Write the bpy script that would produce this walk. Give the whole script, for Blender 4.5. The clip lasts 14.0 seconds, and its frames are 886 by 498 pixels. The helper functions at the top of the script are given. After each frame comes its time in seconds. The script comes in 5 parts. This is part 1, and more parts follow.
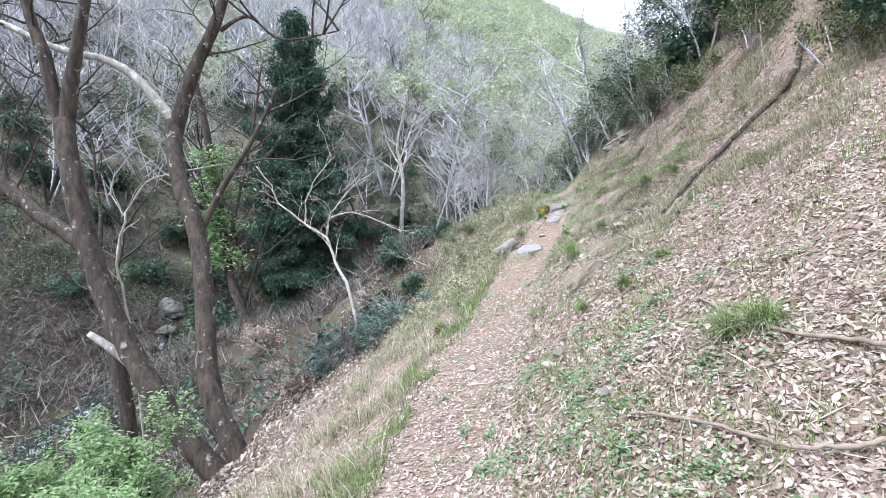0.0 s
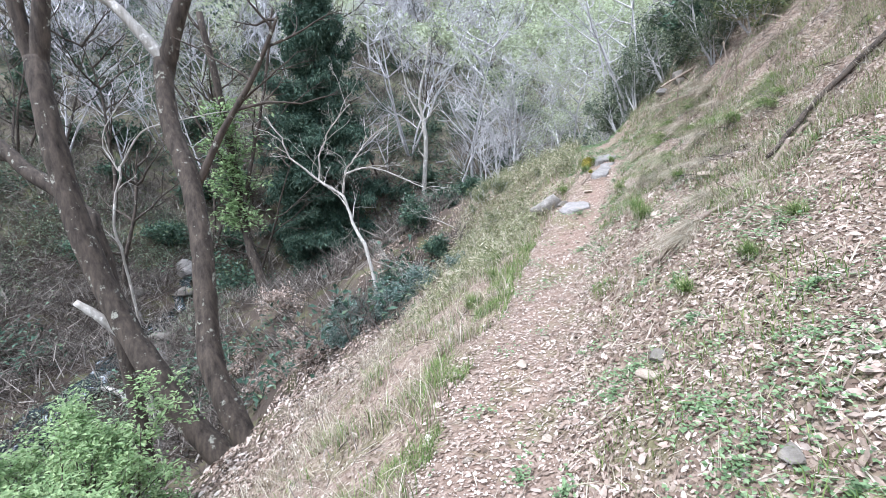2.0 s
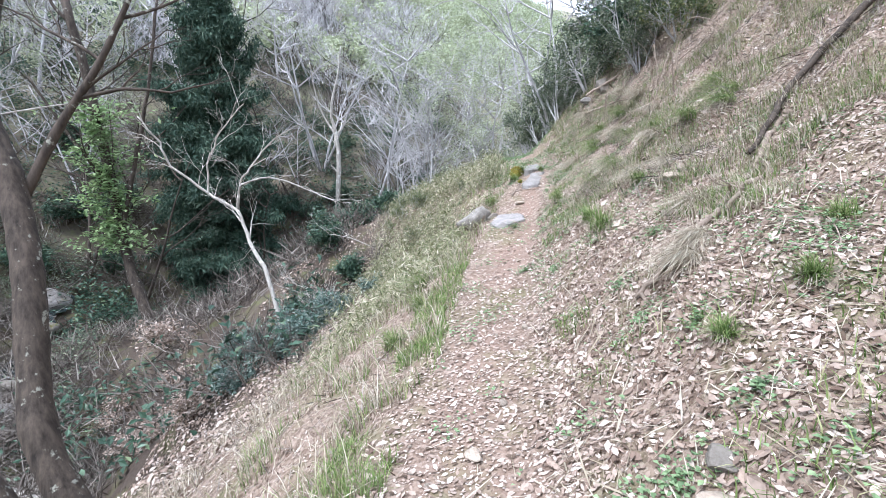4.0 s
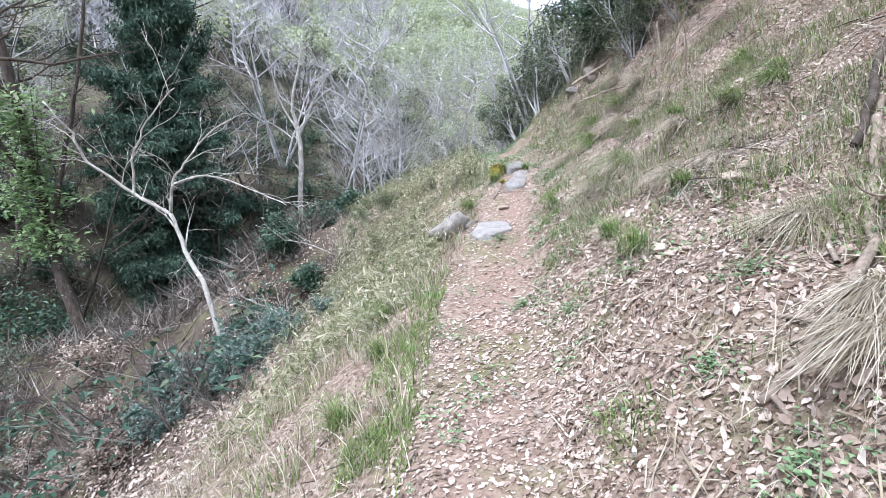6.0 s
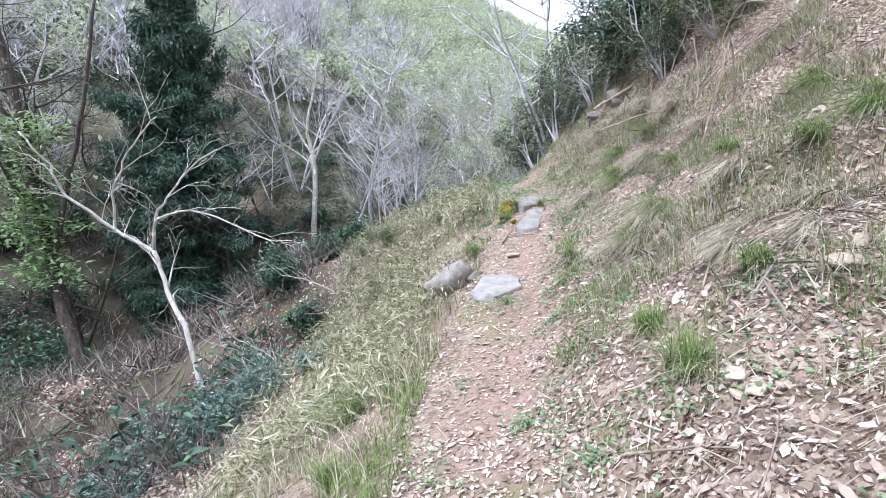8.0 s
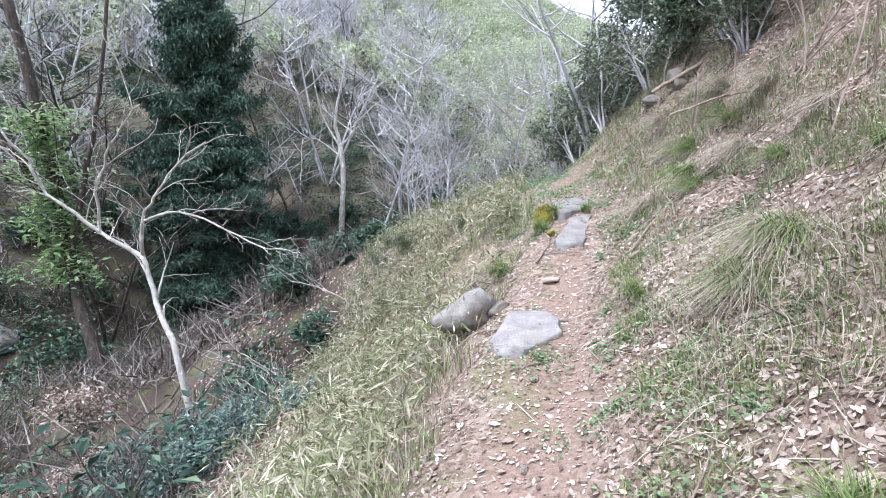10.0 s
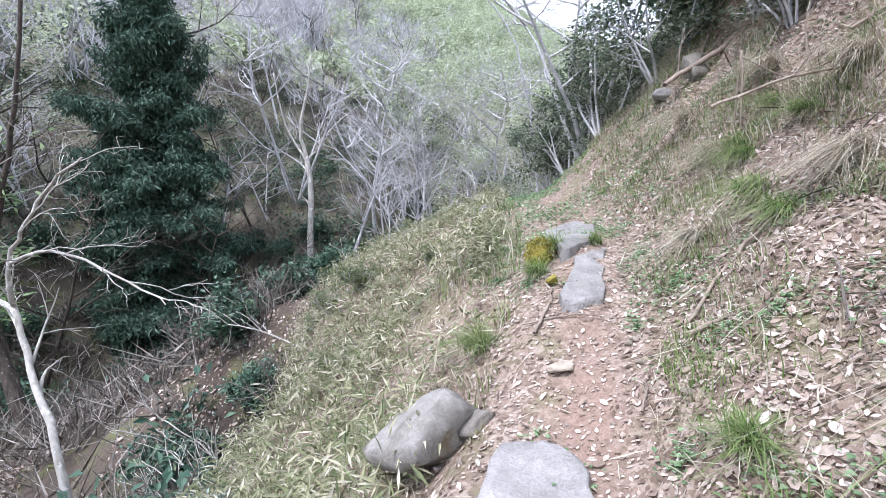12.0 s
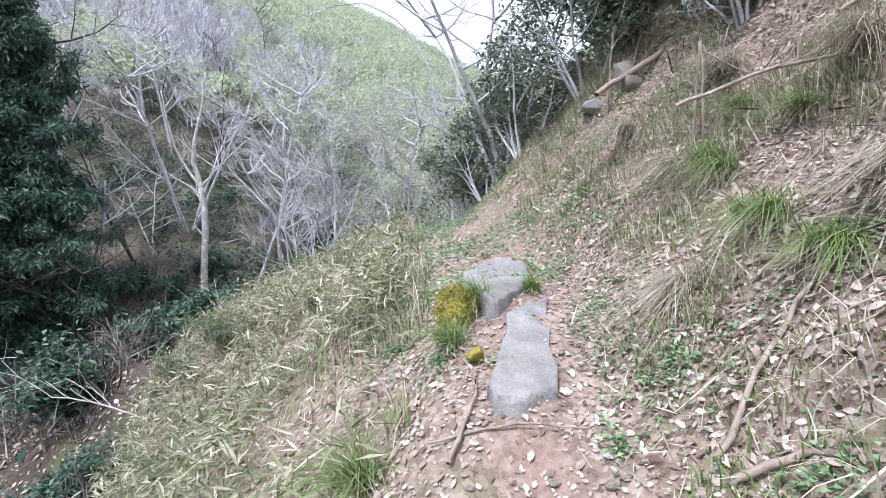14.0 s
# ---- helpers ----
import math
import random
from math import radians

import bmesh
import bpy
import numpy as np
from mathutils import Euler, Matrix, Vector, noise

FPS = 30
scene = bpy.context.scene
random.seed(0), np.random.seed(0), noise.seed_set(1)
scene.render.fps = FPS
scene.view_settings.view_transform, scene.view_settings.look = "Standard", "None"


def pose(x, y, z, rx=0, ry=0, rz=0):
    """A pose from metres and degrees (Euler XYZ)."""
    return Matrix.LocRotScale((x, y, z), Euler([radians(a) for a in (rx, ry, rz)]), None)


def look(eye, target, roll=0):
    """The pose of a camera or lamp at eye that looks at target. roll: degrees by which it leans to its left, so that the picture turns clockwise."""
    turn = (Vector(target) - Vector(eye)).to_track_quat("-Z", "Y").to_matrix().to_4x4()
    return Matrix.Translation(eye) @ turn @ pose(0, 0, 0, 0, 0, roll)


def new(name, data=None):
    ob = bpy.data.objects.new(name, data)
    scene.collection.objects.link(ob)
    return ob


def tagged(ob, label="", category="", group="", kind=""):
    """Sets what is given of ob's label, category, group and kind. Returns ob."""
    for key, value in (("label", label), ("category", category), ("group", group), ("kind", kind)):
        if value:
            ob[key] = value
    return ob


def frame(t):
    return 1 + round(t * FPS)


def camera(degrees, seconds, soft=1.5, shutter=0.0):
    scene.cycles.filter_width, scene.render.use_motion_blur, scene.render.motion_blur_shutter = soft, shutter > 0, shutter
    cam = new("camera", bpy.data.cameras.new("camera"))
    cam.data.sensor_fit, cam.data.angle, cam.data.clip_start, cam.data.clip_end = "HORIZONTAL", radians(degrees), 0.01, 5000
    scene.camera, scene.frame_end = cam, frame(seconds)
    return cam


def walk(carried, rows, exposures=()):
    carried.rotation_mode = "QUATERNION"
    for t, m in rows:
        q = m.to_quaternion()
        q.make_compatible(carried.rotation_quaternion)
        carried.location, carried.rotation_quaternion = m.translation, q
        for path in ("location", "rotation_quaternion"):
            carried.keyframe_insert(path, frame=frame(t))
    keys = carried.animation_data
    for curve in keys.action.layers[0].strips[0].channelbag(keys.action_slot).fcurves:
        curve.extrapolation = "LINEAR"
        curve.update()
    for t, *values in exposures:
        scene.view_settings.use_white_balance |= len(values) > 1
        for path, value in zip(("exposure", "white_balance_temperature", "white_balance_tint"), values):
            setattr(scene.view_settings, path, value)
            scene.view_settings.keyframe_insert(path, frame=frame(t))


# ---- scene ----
cam = camera(83.5, 14.0, soft=0.6)
PATH = [
    (0, (0.07, 0.021, 1.459), (0.061, 2.003, 1.184), -0.1),
    (0.5, (0.066, 0.329, 1.484), (-0.033, 2.297, 1.142), 0.3),
    (1, (-0.024, 0.661, 1.418), (-0.185, 2.616, 1.028), -0.0),
    (1.5, (-0.022, 1.078, 1.316), (-0.157, 3.027, 0.89), -0.1),
    (2, (-0.079, 1.506, 1.204), (-0.179, 3.457, 0.774), -0.5),
    (2.5, (-0.056, 1.912, 1.105), (-0.052, 3.857, 0.637), -0.0),
    (3, (-0.085, 2.335, 0.968), (0.031, 4.282, 0.526), -0.0),
    (3.2, (-0.062, 2.464, 0.952), (0.083, 4.417, 0.544), 0.0),
    (5.3, (-0.111, 3.99, 0.862), (0.187, 5.938, 0.52), 0.5),
    (5.5, (-0.05, 4.159, 0.849), (0.253, 6.101, 0.478), 0.5),
    (6, (0.122, 4.552, 0.893), (0.473, 6.487, 0.527), 0.6),
    (6.5, (0.116, 4.805, 0.906), (0.487, 6.746, 0.601), 0.4),
    (7, (0.321, 5.127, 0.977), (0.627, 7.079, 0.671), 0.4),
    (7.5, (0.479, 5.401, 1.071), (0.8, 7.351, 0.769), 0.4),
    (8, (0.615, 5.684, 1.144), (0.884, 7.645, 0.854), 0.5),
    (8.2, (0.647, 5.742, 1.197), (0.896, 7.7, 0.879), 0.5),
    (10.3, (1.075, 7.474, 1.226), (1.192, 9.445, 0.907), 0.4),
    (10.5, (1.117, 7.669, 1.235), (1.228, 9.642, 0.933), 0.1),
    (11, (1.202, 8.1, 1.287), (1.294, 10.076, 0.989), -0.3),
    (11.5, (1.244, 8.61, 1.306), (1.379, 10.588, 1.042), -0.7),
    (12, (1.385, 9.079, 1.291), (1.591, 11.049, 1.015), -0.6),
    (12.5, (1.519, 9.593, 1.224), (1.887, 11.549, 1.028), -0.4),
    (13, (1.63, 9.998, 1.242), (2.061, 11.944, 1.073), -0.3),
    (13.5, (1.684, 10.269, 1.259), (2.186, 12.197, 1.079), -0.3),
    (14, (1.832, 10.491, 1.24), (2.363, 12.412, 1.079), -0.5),
]
walk(cam, [(t, look(eye, target, roll)) for t, eye, target, roll in PATH], exposures=[(0, 1.10, 5650, 13), (5.5, 1.08, 5650, 14), (14, 1.06, 5650, 17)])

# ---- world and light ----
world = bpy.data.worlds.new("world")
scene.world = world
world.use_nodes = True
wn = world.node_tree
sky = wn.nodes.new("ShaderNodeTexSky")
sky.sky_type = "NISHITA"
sky.sun_disc = False
sky.sun_elevation, sky.sun_rotation = radians(58), radians(236)
sky.air_density, sky.dust_density, sky.ozone_density = 1.0, 4.0, 1.5
wn.nodes["Background"].inputs["Strength"].default_value = 0.125
veil = wn.nodes.new("ShaderNodeMix")
veil.data_type = "RGBA"
veil.inputs[0].default_value = 0.7
veil.inputs[7].default_value = (9.2, 9.8, 10.4, 1)
wn.links.new(sky.outputs[0], veil.inputs[6])
wn.links.new(veil.outputs[2], wn.nodes["Background"].inputs["Color"])
sun = new("sun", bpy.data.lights.new("sun", "SUN"))
sun.data.energy, sun.data.angle, sun.data.color = 2.3, radians(10), (1.0, 0.96, 0.91)
sun.matrix_world = look((-18, -12, 36), (0, 0, 0))


# ---- materials ----
def ramp_node(nt, stops):
    r = nt.nodes.new("ShaderNodeValToRGB")
    while len(r.color_ramp.elements) < len(stops):
        r.color_ramp.elements.new(0.5)
    for e, (p, c) in zip(r.color_ramp.elements, stops):
        e.position, e.color = p, (*c, 1)
    return r


def noise_node(nt, scale, detail=4.0, rough=0.55, coords=None):
    n = nt.nodes.new("ShaderNodeTexNoise")
    n.inputs["Scale"].default_value = scale
    n.inputs["Detail"].default_value = detail
    n.inputs["Roughness"].default_value = rough
    if coords is not None:
        nt.links.new(coords, n.inputs["Vector"])
    return n


def mix_node(nt, fac, a, b, mode="MIX"):
    m = nt.nodes.new("ShaderNodeMix")
    m.data_type, m.blend_type = "RGBA", mode
    for sock, v in ((m.inputs[0], fac), (m.inputs[6], a), (m.inputs[7], b)):
        if isinstance(v, (int, float)):
            sock.default_value = v
        elif isinstance(v, tuple):
            sock.default_value = (*v, 1)
        else:
            nt.links.new(v, sock)
    return m.outputs[2]


def start_material(name, rough):
    m = bpy.data.materials.new(name)
    m.use_nodes = True
    nt = m.node_tree
    bsdf = nt.nodes["Principled BSDF"]
    bsdf.inputs["Roughness"].default_value = rough
    bsdf.inputs["Specular IOR Level"].default_value = 0.25
    return m, nt, bsdf, nt.nodes.new("ShaderNodeTexCoord").outputs["Object"]


def bump(nt, bsdf, height, strength, dist):
    b = nt.nodes.new("ShaderNodeBump")
    b.inputs["Strength"].default_value, b.inputs["Distance"].default_value = strength, dist
    nt.links.new(height, b.inputs["Height"])
    nt.links.new(b.outputs[0], bsdf.inputs["Normal"])


def island_material(name, stops, rough=0.7, through_light=0.0, wear=8.0):
    """Many small pieces, each with its own shade, and a mottling across them."""
    m, nt, bsdf, co = start_material(name, rough)
    geo = nt.nodes.new("ShaderNodeNewGeometry")
    r = ramp_node(nt, stops)
    nt.links.new(geo.outputs["Random Per Island"], r.inputs[0])
    n = noise_node(nt, wear, 3, 0.6, co)
    v = ramp_node(nt, [(0.3, (0.72, 0.72, 0.72)), (0.7, (1.15, 1.15, 1.15))])
    nt.links.new(n.outputs[0], v.inputs[0])
    c = mix_node(nt, 1.0, r.outputs[0], v.outputs[0], "MULTIPLY")
    nt.links.new(c, bsdf.inputs["Base Color"])
    if through_light:
        tr = nt.nodes.new("ShaderNodeBsdfTranslucent")
        nt.links.new(c, tr.inputs["Color"])
        mx = nt.nodes.new("ShaderNodeMixShader")
        mx.inputs[0].default_value = through_light
        nt.links.new(bsdf.outputs[0], mx.inputs[1])
        nt.links.new(tr.outputs[0], mx.inputs[2])
        nt.links.new(mx.outputs[0], nt.nodes["Material Output"].inputs["Surface"])
    return m


def bark_material(name, dark, light, spots, spot_at=0.62, stretch=0.25, scale=9.0, rough=0.85):
    m, nt, bsdf, co = start_material(name, rough)
    mp = nt.nodes.new("ShaderNodeMapping")
    mp.inputs["Scale"].default_value = (1, 1, stretch)
    nt.links.new(co, mp.inputs["Vector"])
    n = noise_node(nt, scale, 6, 0.65, mp.outputs[0])
    base = ramp_node(nt, [(0.3, dark), (0.7, light)])
    nt.links.new(n.outputs[0], base.inputs[0])
    s = noise_node(nt, scale * 0.55, 5, 0.7, co)
    mask = ramp_node(nt, [(spot_at, (0, 0, 0)), (spot_at + 0.06, (1, 1, 1))])
    nt.links.new(s.outputs[0], mask.inputs[0])
    c = mix_node(nt, mask.outputs[0], base.outputs[0], spots)
    nt.links.new(c, bsdf.inputs["Base Color"])
    bump(nt, bsdf, n.outputs[0], 0.8, 0.03)
    return m


def stone_material(name, dark, light, moss, moss_at):
    m, nt, bsdf, co = start_material(name, 0.8)
    n = noise_node(nt, 5.0, 8, 0.7, co)
    base = ramp_node(nt, [(0.3, dark), (0.55, tuple((a + b) / 2 for a, b in zip(dark, light))), (0.72, light)])
    nt.links.new(n.outputs[0], base.inputs[0])
    fine = noise_node(nt, 60.0, 4, 0.7, co)
    sp = ramp_node(nt, [(0.35, (0.86, 0.86, 0.86)), (0.65, (1.1, 1.1, 1.1))])
    nt.links.new(fine.outputs[0], sp.inputs[0])
    c = mix_node(nt, 1.0, base.outputs[0], sp.outputs[0], "MULTIPLY")
    s = noise_node(nt, 2.2, 5, 0.65, co)
    mask = ramp_node(nt, [(moss_at, (0, 0, 0)), (moss_at + 0.08, (1, 1, 1))])
    nt.links.new(s.outputs[0], mask.inputs[0])
    c = mix_node(nt, mask.outputs[0], c, moss)
    nt.links.new(c, bsdf.inputs["Base Color"])
    bump(nt, bsdf, mix_node(nt, 0.6, fine.outputs[0], n.outputs[0]), 0.9, 0.03)
    return m


def ground_material():
    m, nt, bsdf, co = start_material("earth", 0.95)
    soil = ramp_node(nt, [(0.25, (0.075, 0.055, 0.042)), (0.5, (0.21, 0.155, 0.12)), (0.75, (0.35, 0.27, 0.215))])
    fine = noise_node(nt, 26.0, 6, 0.7, co)
    nt.links.new(fine.outputs[0], soil.inputs[0])
    vor = nt.nodes.new("ShaderNodeTexVoronoi")
    vor.inputs["Scale"].default_value = 34.0
    warp = noise_node(nt, 30.0, 3, 0.6, co)
    vec = mix_node(nt, 0.06, co, warp.outputs["Color"])
    nt.links.new(vec, vor.inputs["Vector"])
    sep = nt.nodes.new("ShaderNodeSeparateColor")
    nt.links.new(vor.outputs["Color"], sep.inputs[0])
    litter = ramp_node(nt, [(0.0, (0.10, 0.07, 0.05)), (0.35, (0.24, 0.18, 0.135)), (0.7, (0.37, 0.29, 0.225)), (1.0, (0.52, 0.44, 0.37))])
    nt.links.new(sep.outputs[0], litter.inputs[0])
    c = mix_node(nt, 0.55, soil.outputs[0], litter.outputs[0])
    trail = nt.nodes.new("ShaderNodeAttribute")
    trail.attribute_name = "trail"
    path = ramp_node(nt, [(0.3, (0.18, 0.12, 0.09)), (0.7, (0.36, 0.26, 0.205))])
    nt.links.new(fine.outputs[0], path.inputs[0])
    c = mix_node(nt, trail.outputs["Fac"], c, path.outputs[0])
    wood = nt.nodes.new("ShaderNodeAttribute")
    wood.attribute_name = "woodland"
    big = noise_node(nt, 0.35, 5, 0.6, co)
    # Dark soil; the shade of the trees is put into this floor colour too.
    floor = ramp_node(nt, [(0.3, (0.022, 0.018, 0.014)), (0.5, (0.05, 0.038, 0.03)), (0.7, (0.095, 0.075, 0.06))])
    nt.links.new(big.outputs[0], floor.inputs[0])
    shaded_floor = mix_node(nt, 0.12, floor.outputs[0], c)
    c = mix_node(nt, wood.outputs["Fac"], c, shaded_floor)
    hill = nt.nodes.new("ShaderNodeAttribute")
    hill.attribute_name = "hillside"
    slope = ramp_node(nt, [(0.3, (0.17, 0.145, 0.115)), (0.5, (0.27, 0.25, 0.18)), (0.7, (0.33, 0.36, 0.22))])
    nt.links.new(big.outputs[0], slope.inputs[0])
    c = mix_node(nt, hill.outputs["Fac"], c, slope.outputs[0])
    grn = noise_node(nt, 1.4, 5, 0.65, co)
    gm = ramp_node(nt, [(0.50, (0, 0, 0)), (0.66, (0.55, 0.55, 0.55))])
    nt.links.new(grn.outputs[0], gm.inputs[0])
    c = mix_node(nt, gm.outputs[0], c, (0.13, 0.15, 0.05))
    nt.links.new(c, bsdf.inputs["Base Color"])
    bump(nt, bsdf, fine.outputs[0], 0.7, 0.04)
    return m


EARTH = ground_material()
LITTER = island_material("dead_leaves", [(0, (0.12, 0.085, 0.06)), (0.2, (0.25, 0.185, 0.145)), (0.5, (0.40, 0.315, 0.255)), (0.75, (0.52, 0.43, 0.365)), (1, (0.68, 0.61, 0.545))], 0.75, 0.15, 30)
PALE_LITTER = island_material("pale_dead_leaves", [(0, (0.15, 0.10, 0.075)), (0.35, (0.31, 0.23, 0.18)), (0.7, (0.45, 0.36, 0.30)), (1, (0.60, 0.515, 0.45))], 0.7, 0.2, 24)
STRAW = island_material("dry_grass", [(0, (0.22, 0.18, 0.12)), (0.5, (0.42, 0.365, 0.27)), (1, (0.66, 0.61, 0.50))], 0.7, 0.2, 6)
GREEN_BLADE = island_material("green_grass", [(0, (0.09, 0.14, 0.04)), (0.5, (0.18, 0.27, 0.08)), (0.85, (0.29, 0.36, 0.14)), (1, (0.48, 0.44, 0.26))], 0.6, 0.3, 6)
HERB = island_material("herb_leaf", [(0, (0.13, 0.20, 0.10)), (0.5, (0.21, 0.32, 0.16)), (1, (0.34, 0.45, 0.25))], 0.6, 0.3, 20)
EVERGREEN = island_material("evergreen_leaf", [(0, (0.025, 0.055, 0.035)), (0.5, (0.06, 0.115, 0.075)), (0.85, (0.11, 0.18, 0.12)), (1, (0.2, 0.26, 0.14))], 0.4, 0.1, 4)
BANK_LEAF = island_material("bank_bush_leaf", [(0, (0.05, 0.075, 0.03)), (0.5, (0.12, 0.16, 0.07)), (0.85, (0.22, 0.25, 0.11)), (1, (0.36, 0.33, 0.18))], 0.5, 0.2, 4)
SPRING = island_material("spring_leaf", [(0, (0.17, 0.27, 0.11)), (0.5, (0.28, 0.40, 0.19)), (1, (0.44, 0.55, 0.29))], 0.5, 0.4, 4)
BUSH_LEAF = island_material("bush_leaf", [(0, (0.06, 0.085, 0.055)), (0.5, (0.14, 0.18, 0.12)), (0.85, (0.24, 0.28, 0.19)), (1, (0.38, 0.41, 0.28))], 0.45, 0.2, 4)
# Haze over the far hill is put into the next two pale colours.
HAZED_GREEN = island_material("hazed_spring_leaf", [(0, (0.30, 0.335, 0.21)), (0.5, (0.46, 0.51, 0.34)), (1, (0.62, 0.66, 0.49))], 0.7, 0.45, 1)
HAZED_TWIG = island_material("hazed_twigs", [(0, (0.33, 0.32, 0.335)), (0.5, (0.55, 0.54, 0.555)), (1, (0.74, 0.735, 0.745))], 0.8, 0.0, 1)
CEDAR_LEAF = island_material("cedar_spray", [(0, (0.03, 0.065, 0.045)), (0.6, (0.065, 0.115, 0.08)), (1, (0.14, 0.20, 0.14))], 0.6, 0.1, 2)
BARK = bark_material("dark_bark", (0.022, 0.018, 0.015), (0.11, 0.088, 0.07), (0.30, 0.30, 0.25), 0.60)
PALE_BARK = bark_material("pale_bark", (0.24, 0.22, 0.19), (0.55, 0.52, 0.47), (0.70, 0.68, 0.63), 0.56)
BRUSH_TWIG = island_material("brush_twig", [(0, (0.06, 0.05, 0.042)), (0.6, (0.16, 0.135, 0.115)), (1, (0.36, 0.33, 0.29))], 0.85, 0.0, 2)
GREY_BARK = bark_material("grey_bark", (0.27, 0.26, 0.26), (0.60, 0.585, 0.585), (0.72, 0.71, 0.70), 0.58)
DEADWOOD = bark_material("dead_wood", (0.14, 0.11, 0.085), (0.37, 0.30, 0.24), (0.52, 0.46, 0.39), 0.6, 0.2, 14)
STONE = stone_material("slab_stone", (0.17, 0.158, 0.145), (0.37, 0.35, 0.33), (0.23, 0.20, 0.14), 0.60)
PALE_STONE = stone_material("pale_slab_stone", (0.20, 0.185, 0.175), (0.43, 0.405, 0.385), (0.30, 0.26, 0.20), 0.58)
ROUGH_STONE = stone_material("rough_boulder_stone", (0.14, 0.125, 0.105), (0.46, 0.435, 0.40), (0.20, 0.16, 0.11), 0.57)
MOSSY = stone_material("mossy_stone", (0.13, 0.115, 0.095), (0.34, 0.31, 0.27), (0.17, 0.16, 0.05), 0.56)
PEBBLE = stone_material("pebble_stone", (0.32, 0.26, 0.20), (0.60, 0.52, 0.43), (0.2, 0.18, 0.1), 0.8)
MOSS = stone_material("moss", (0.20, 0.17, 0.03), (0.38, 0.31, 0.07), (0.14, 0.18, 0.03), 0.55)


# ---- terrain ----
PY = np.array([-6, 0, 2.4, 4, 5.5, 7, 8, 9.4, 10.6, 12, 13, 14, 15.3, 18, 22, 30, 40, 60])
PX = np.array([0.2, 0.05, -0.06, 0.0, 0.35, 0.85, 1.08, 1.45, 1.95, 2.45, 2.85, 3.2, 3.55, 3.95, 5.0, 10, 18, 36])
PZ = np.array([0.45, -0.03, -0.49, -0.57, -0.51, -0.38, -0.29, -0.17, 0.02, 0.28, 0.5, 0.68, 0.92, 1.12, 0.8, -0.3, -0.5, 0])
HASH = np.random.RandomState(7).rand(257, 257)
SEATS = [(2.90, 12.88, 0.60, 0.80, 0.85, 0.50, 0.49, 0.23), (3.22, 13.88, 0.45, 0.89, 0.85, 0.55, 0.69, 0.07), (1.95, 10.95, 0.6, 0.8, 0.62, 0.5, -0.09, 0.06)]


def smooth_interp(y, ys, vs):
    """A curve through the knots, without corners."""
    return sum(np.interp(y + o, ys, vs) * w for o, w in ((-0.8, 0.2), (-0.3, 0.3), (0.3, 0.3), (0.8, 0.2)))


def value_noise(x, y):
    xi, yi = np.floor(x).astype(int), np.floor(y).astype(int)
    fx, fy = x - xi, y - yi
    fx, fy = fx * fx * (3 - 2 * fx), fy * fy * (3 - 2 * fy)
    a, b = HASH[xi % 257, yi % 257], HASH[(xi + 1) % 257, yi % 257]
    c, d = HASH[xi % 257, (yi + 1) % 257], HASH[(xi + 1) % 257, (yi + 1) % 257]
    return (a * (1 - fx) + b * fx) * (1 - fy) + (c * (1 - fx) + d * fx) * fy - 0.5


def soft_plus(v, k=0.3):
    return 0.5 * (v + np.sqrt(v * v + k * k))


def soft_max(a, b, k=1.5):
    return 0.5 * (a + b + np.sqrt((a - b) ** 2 + k * k))


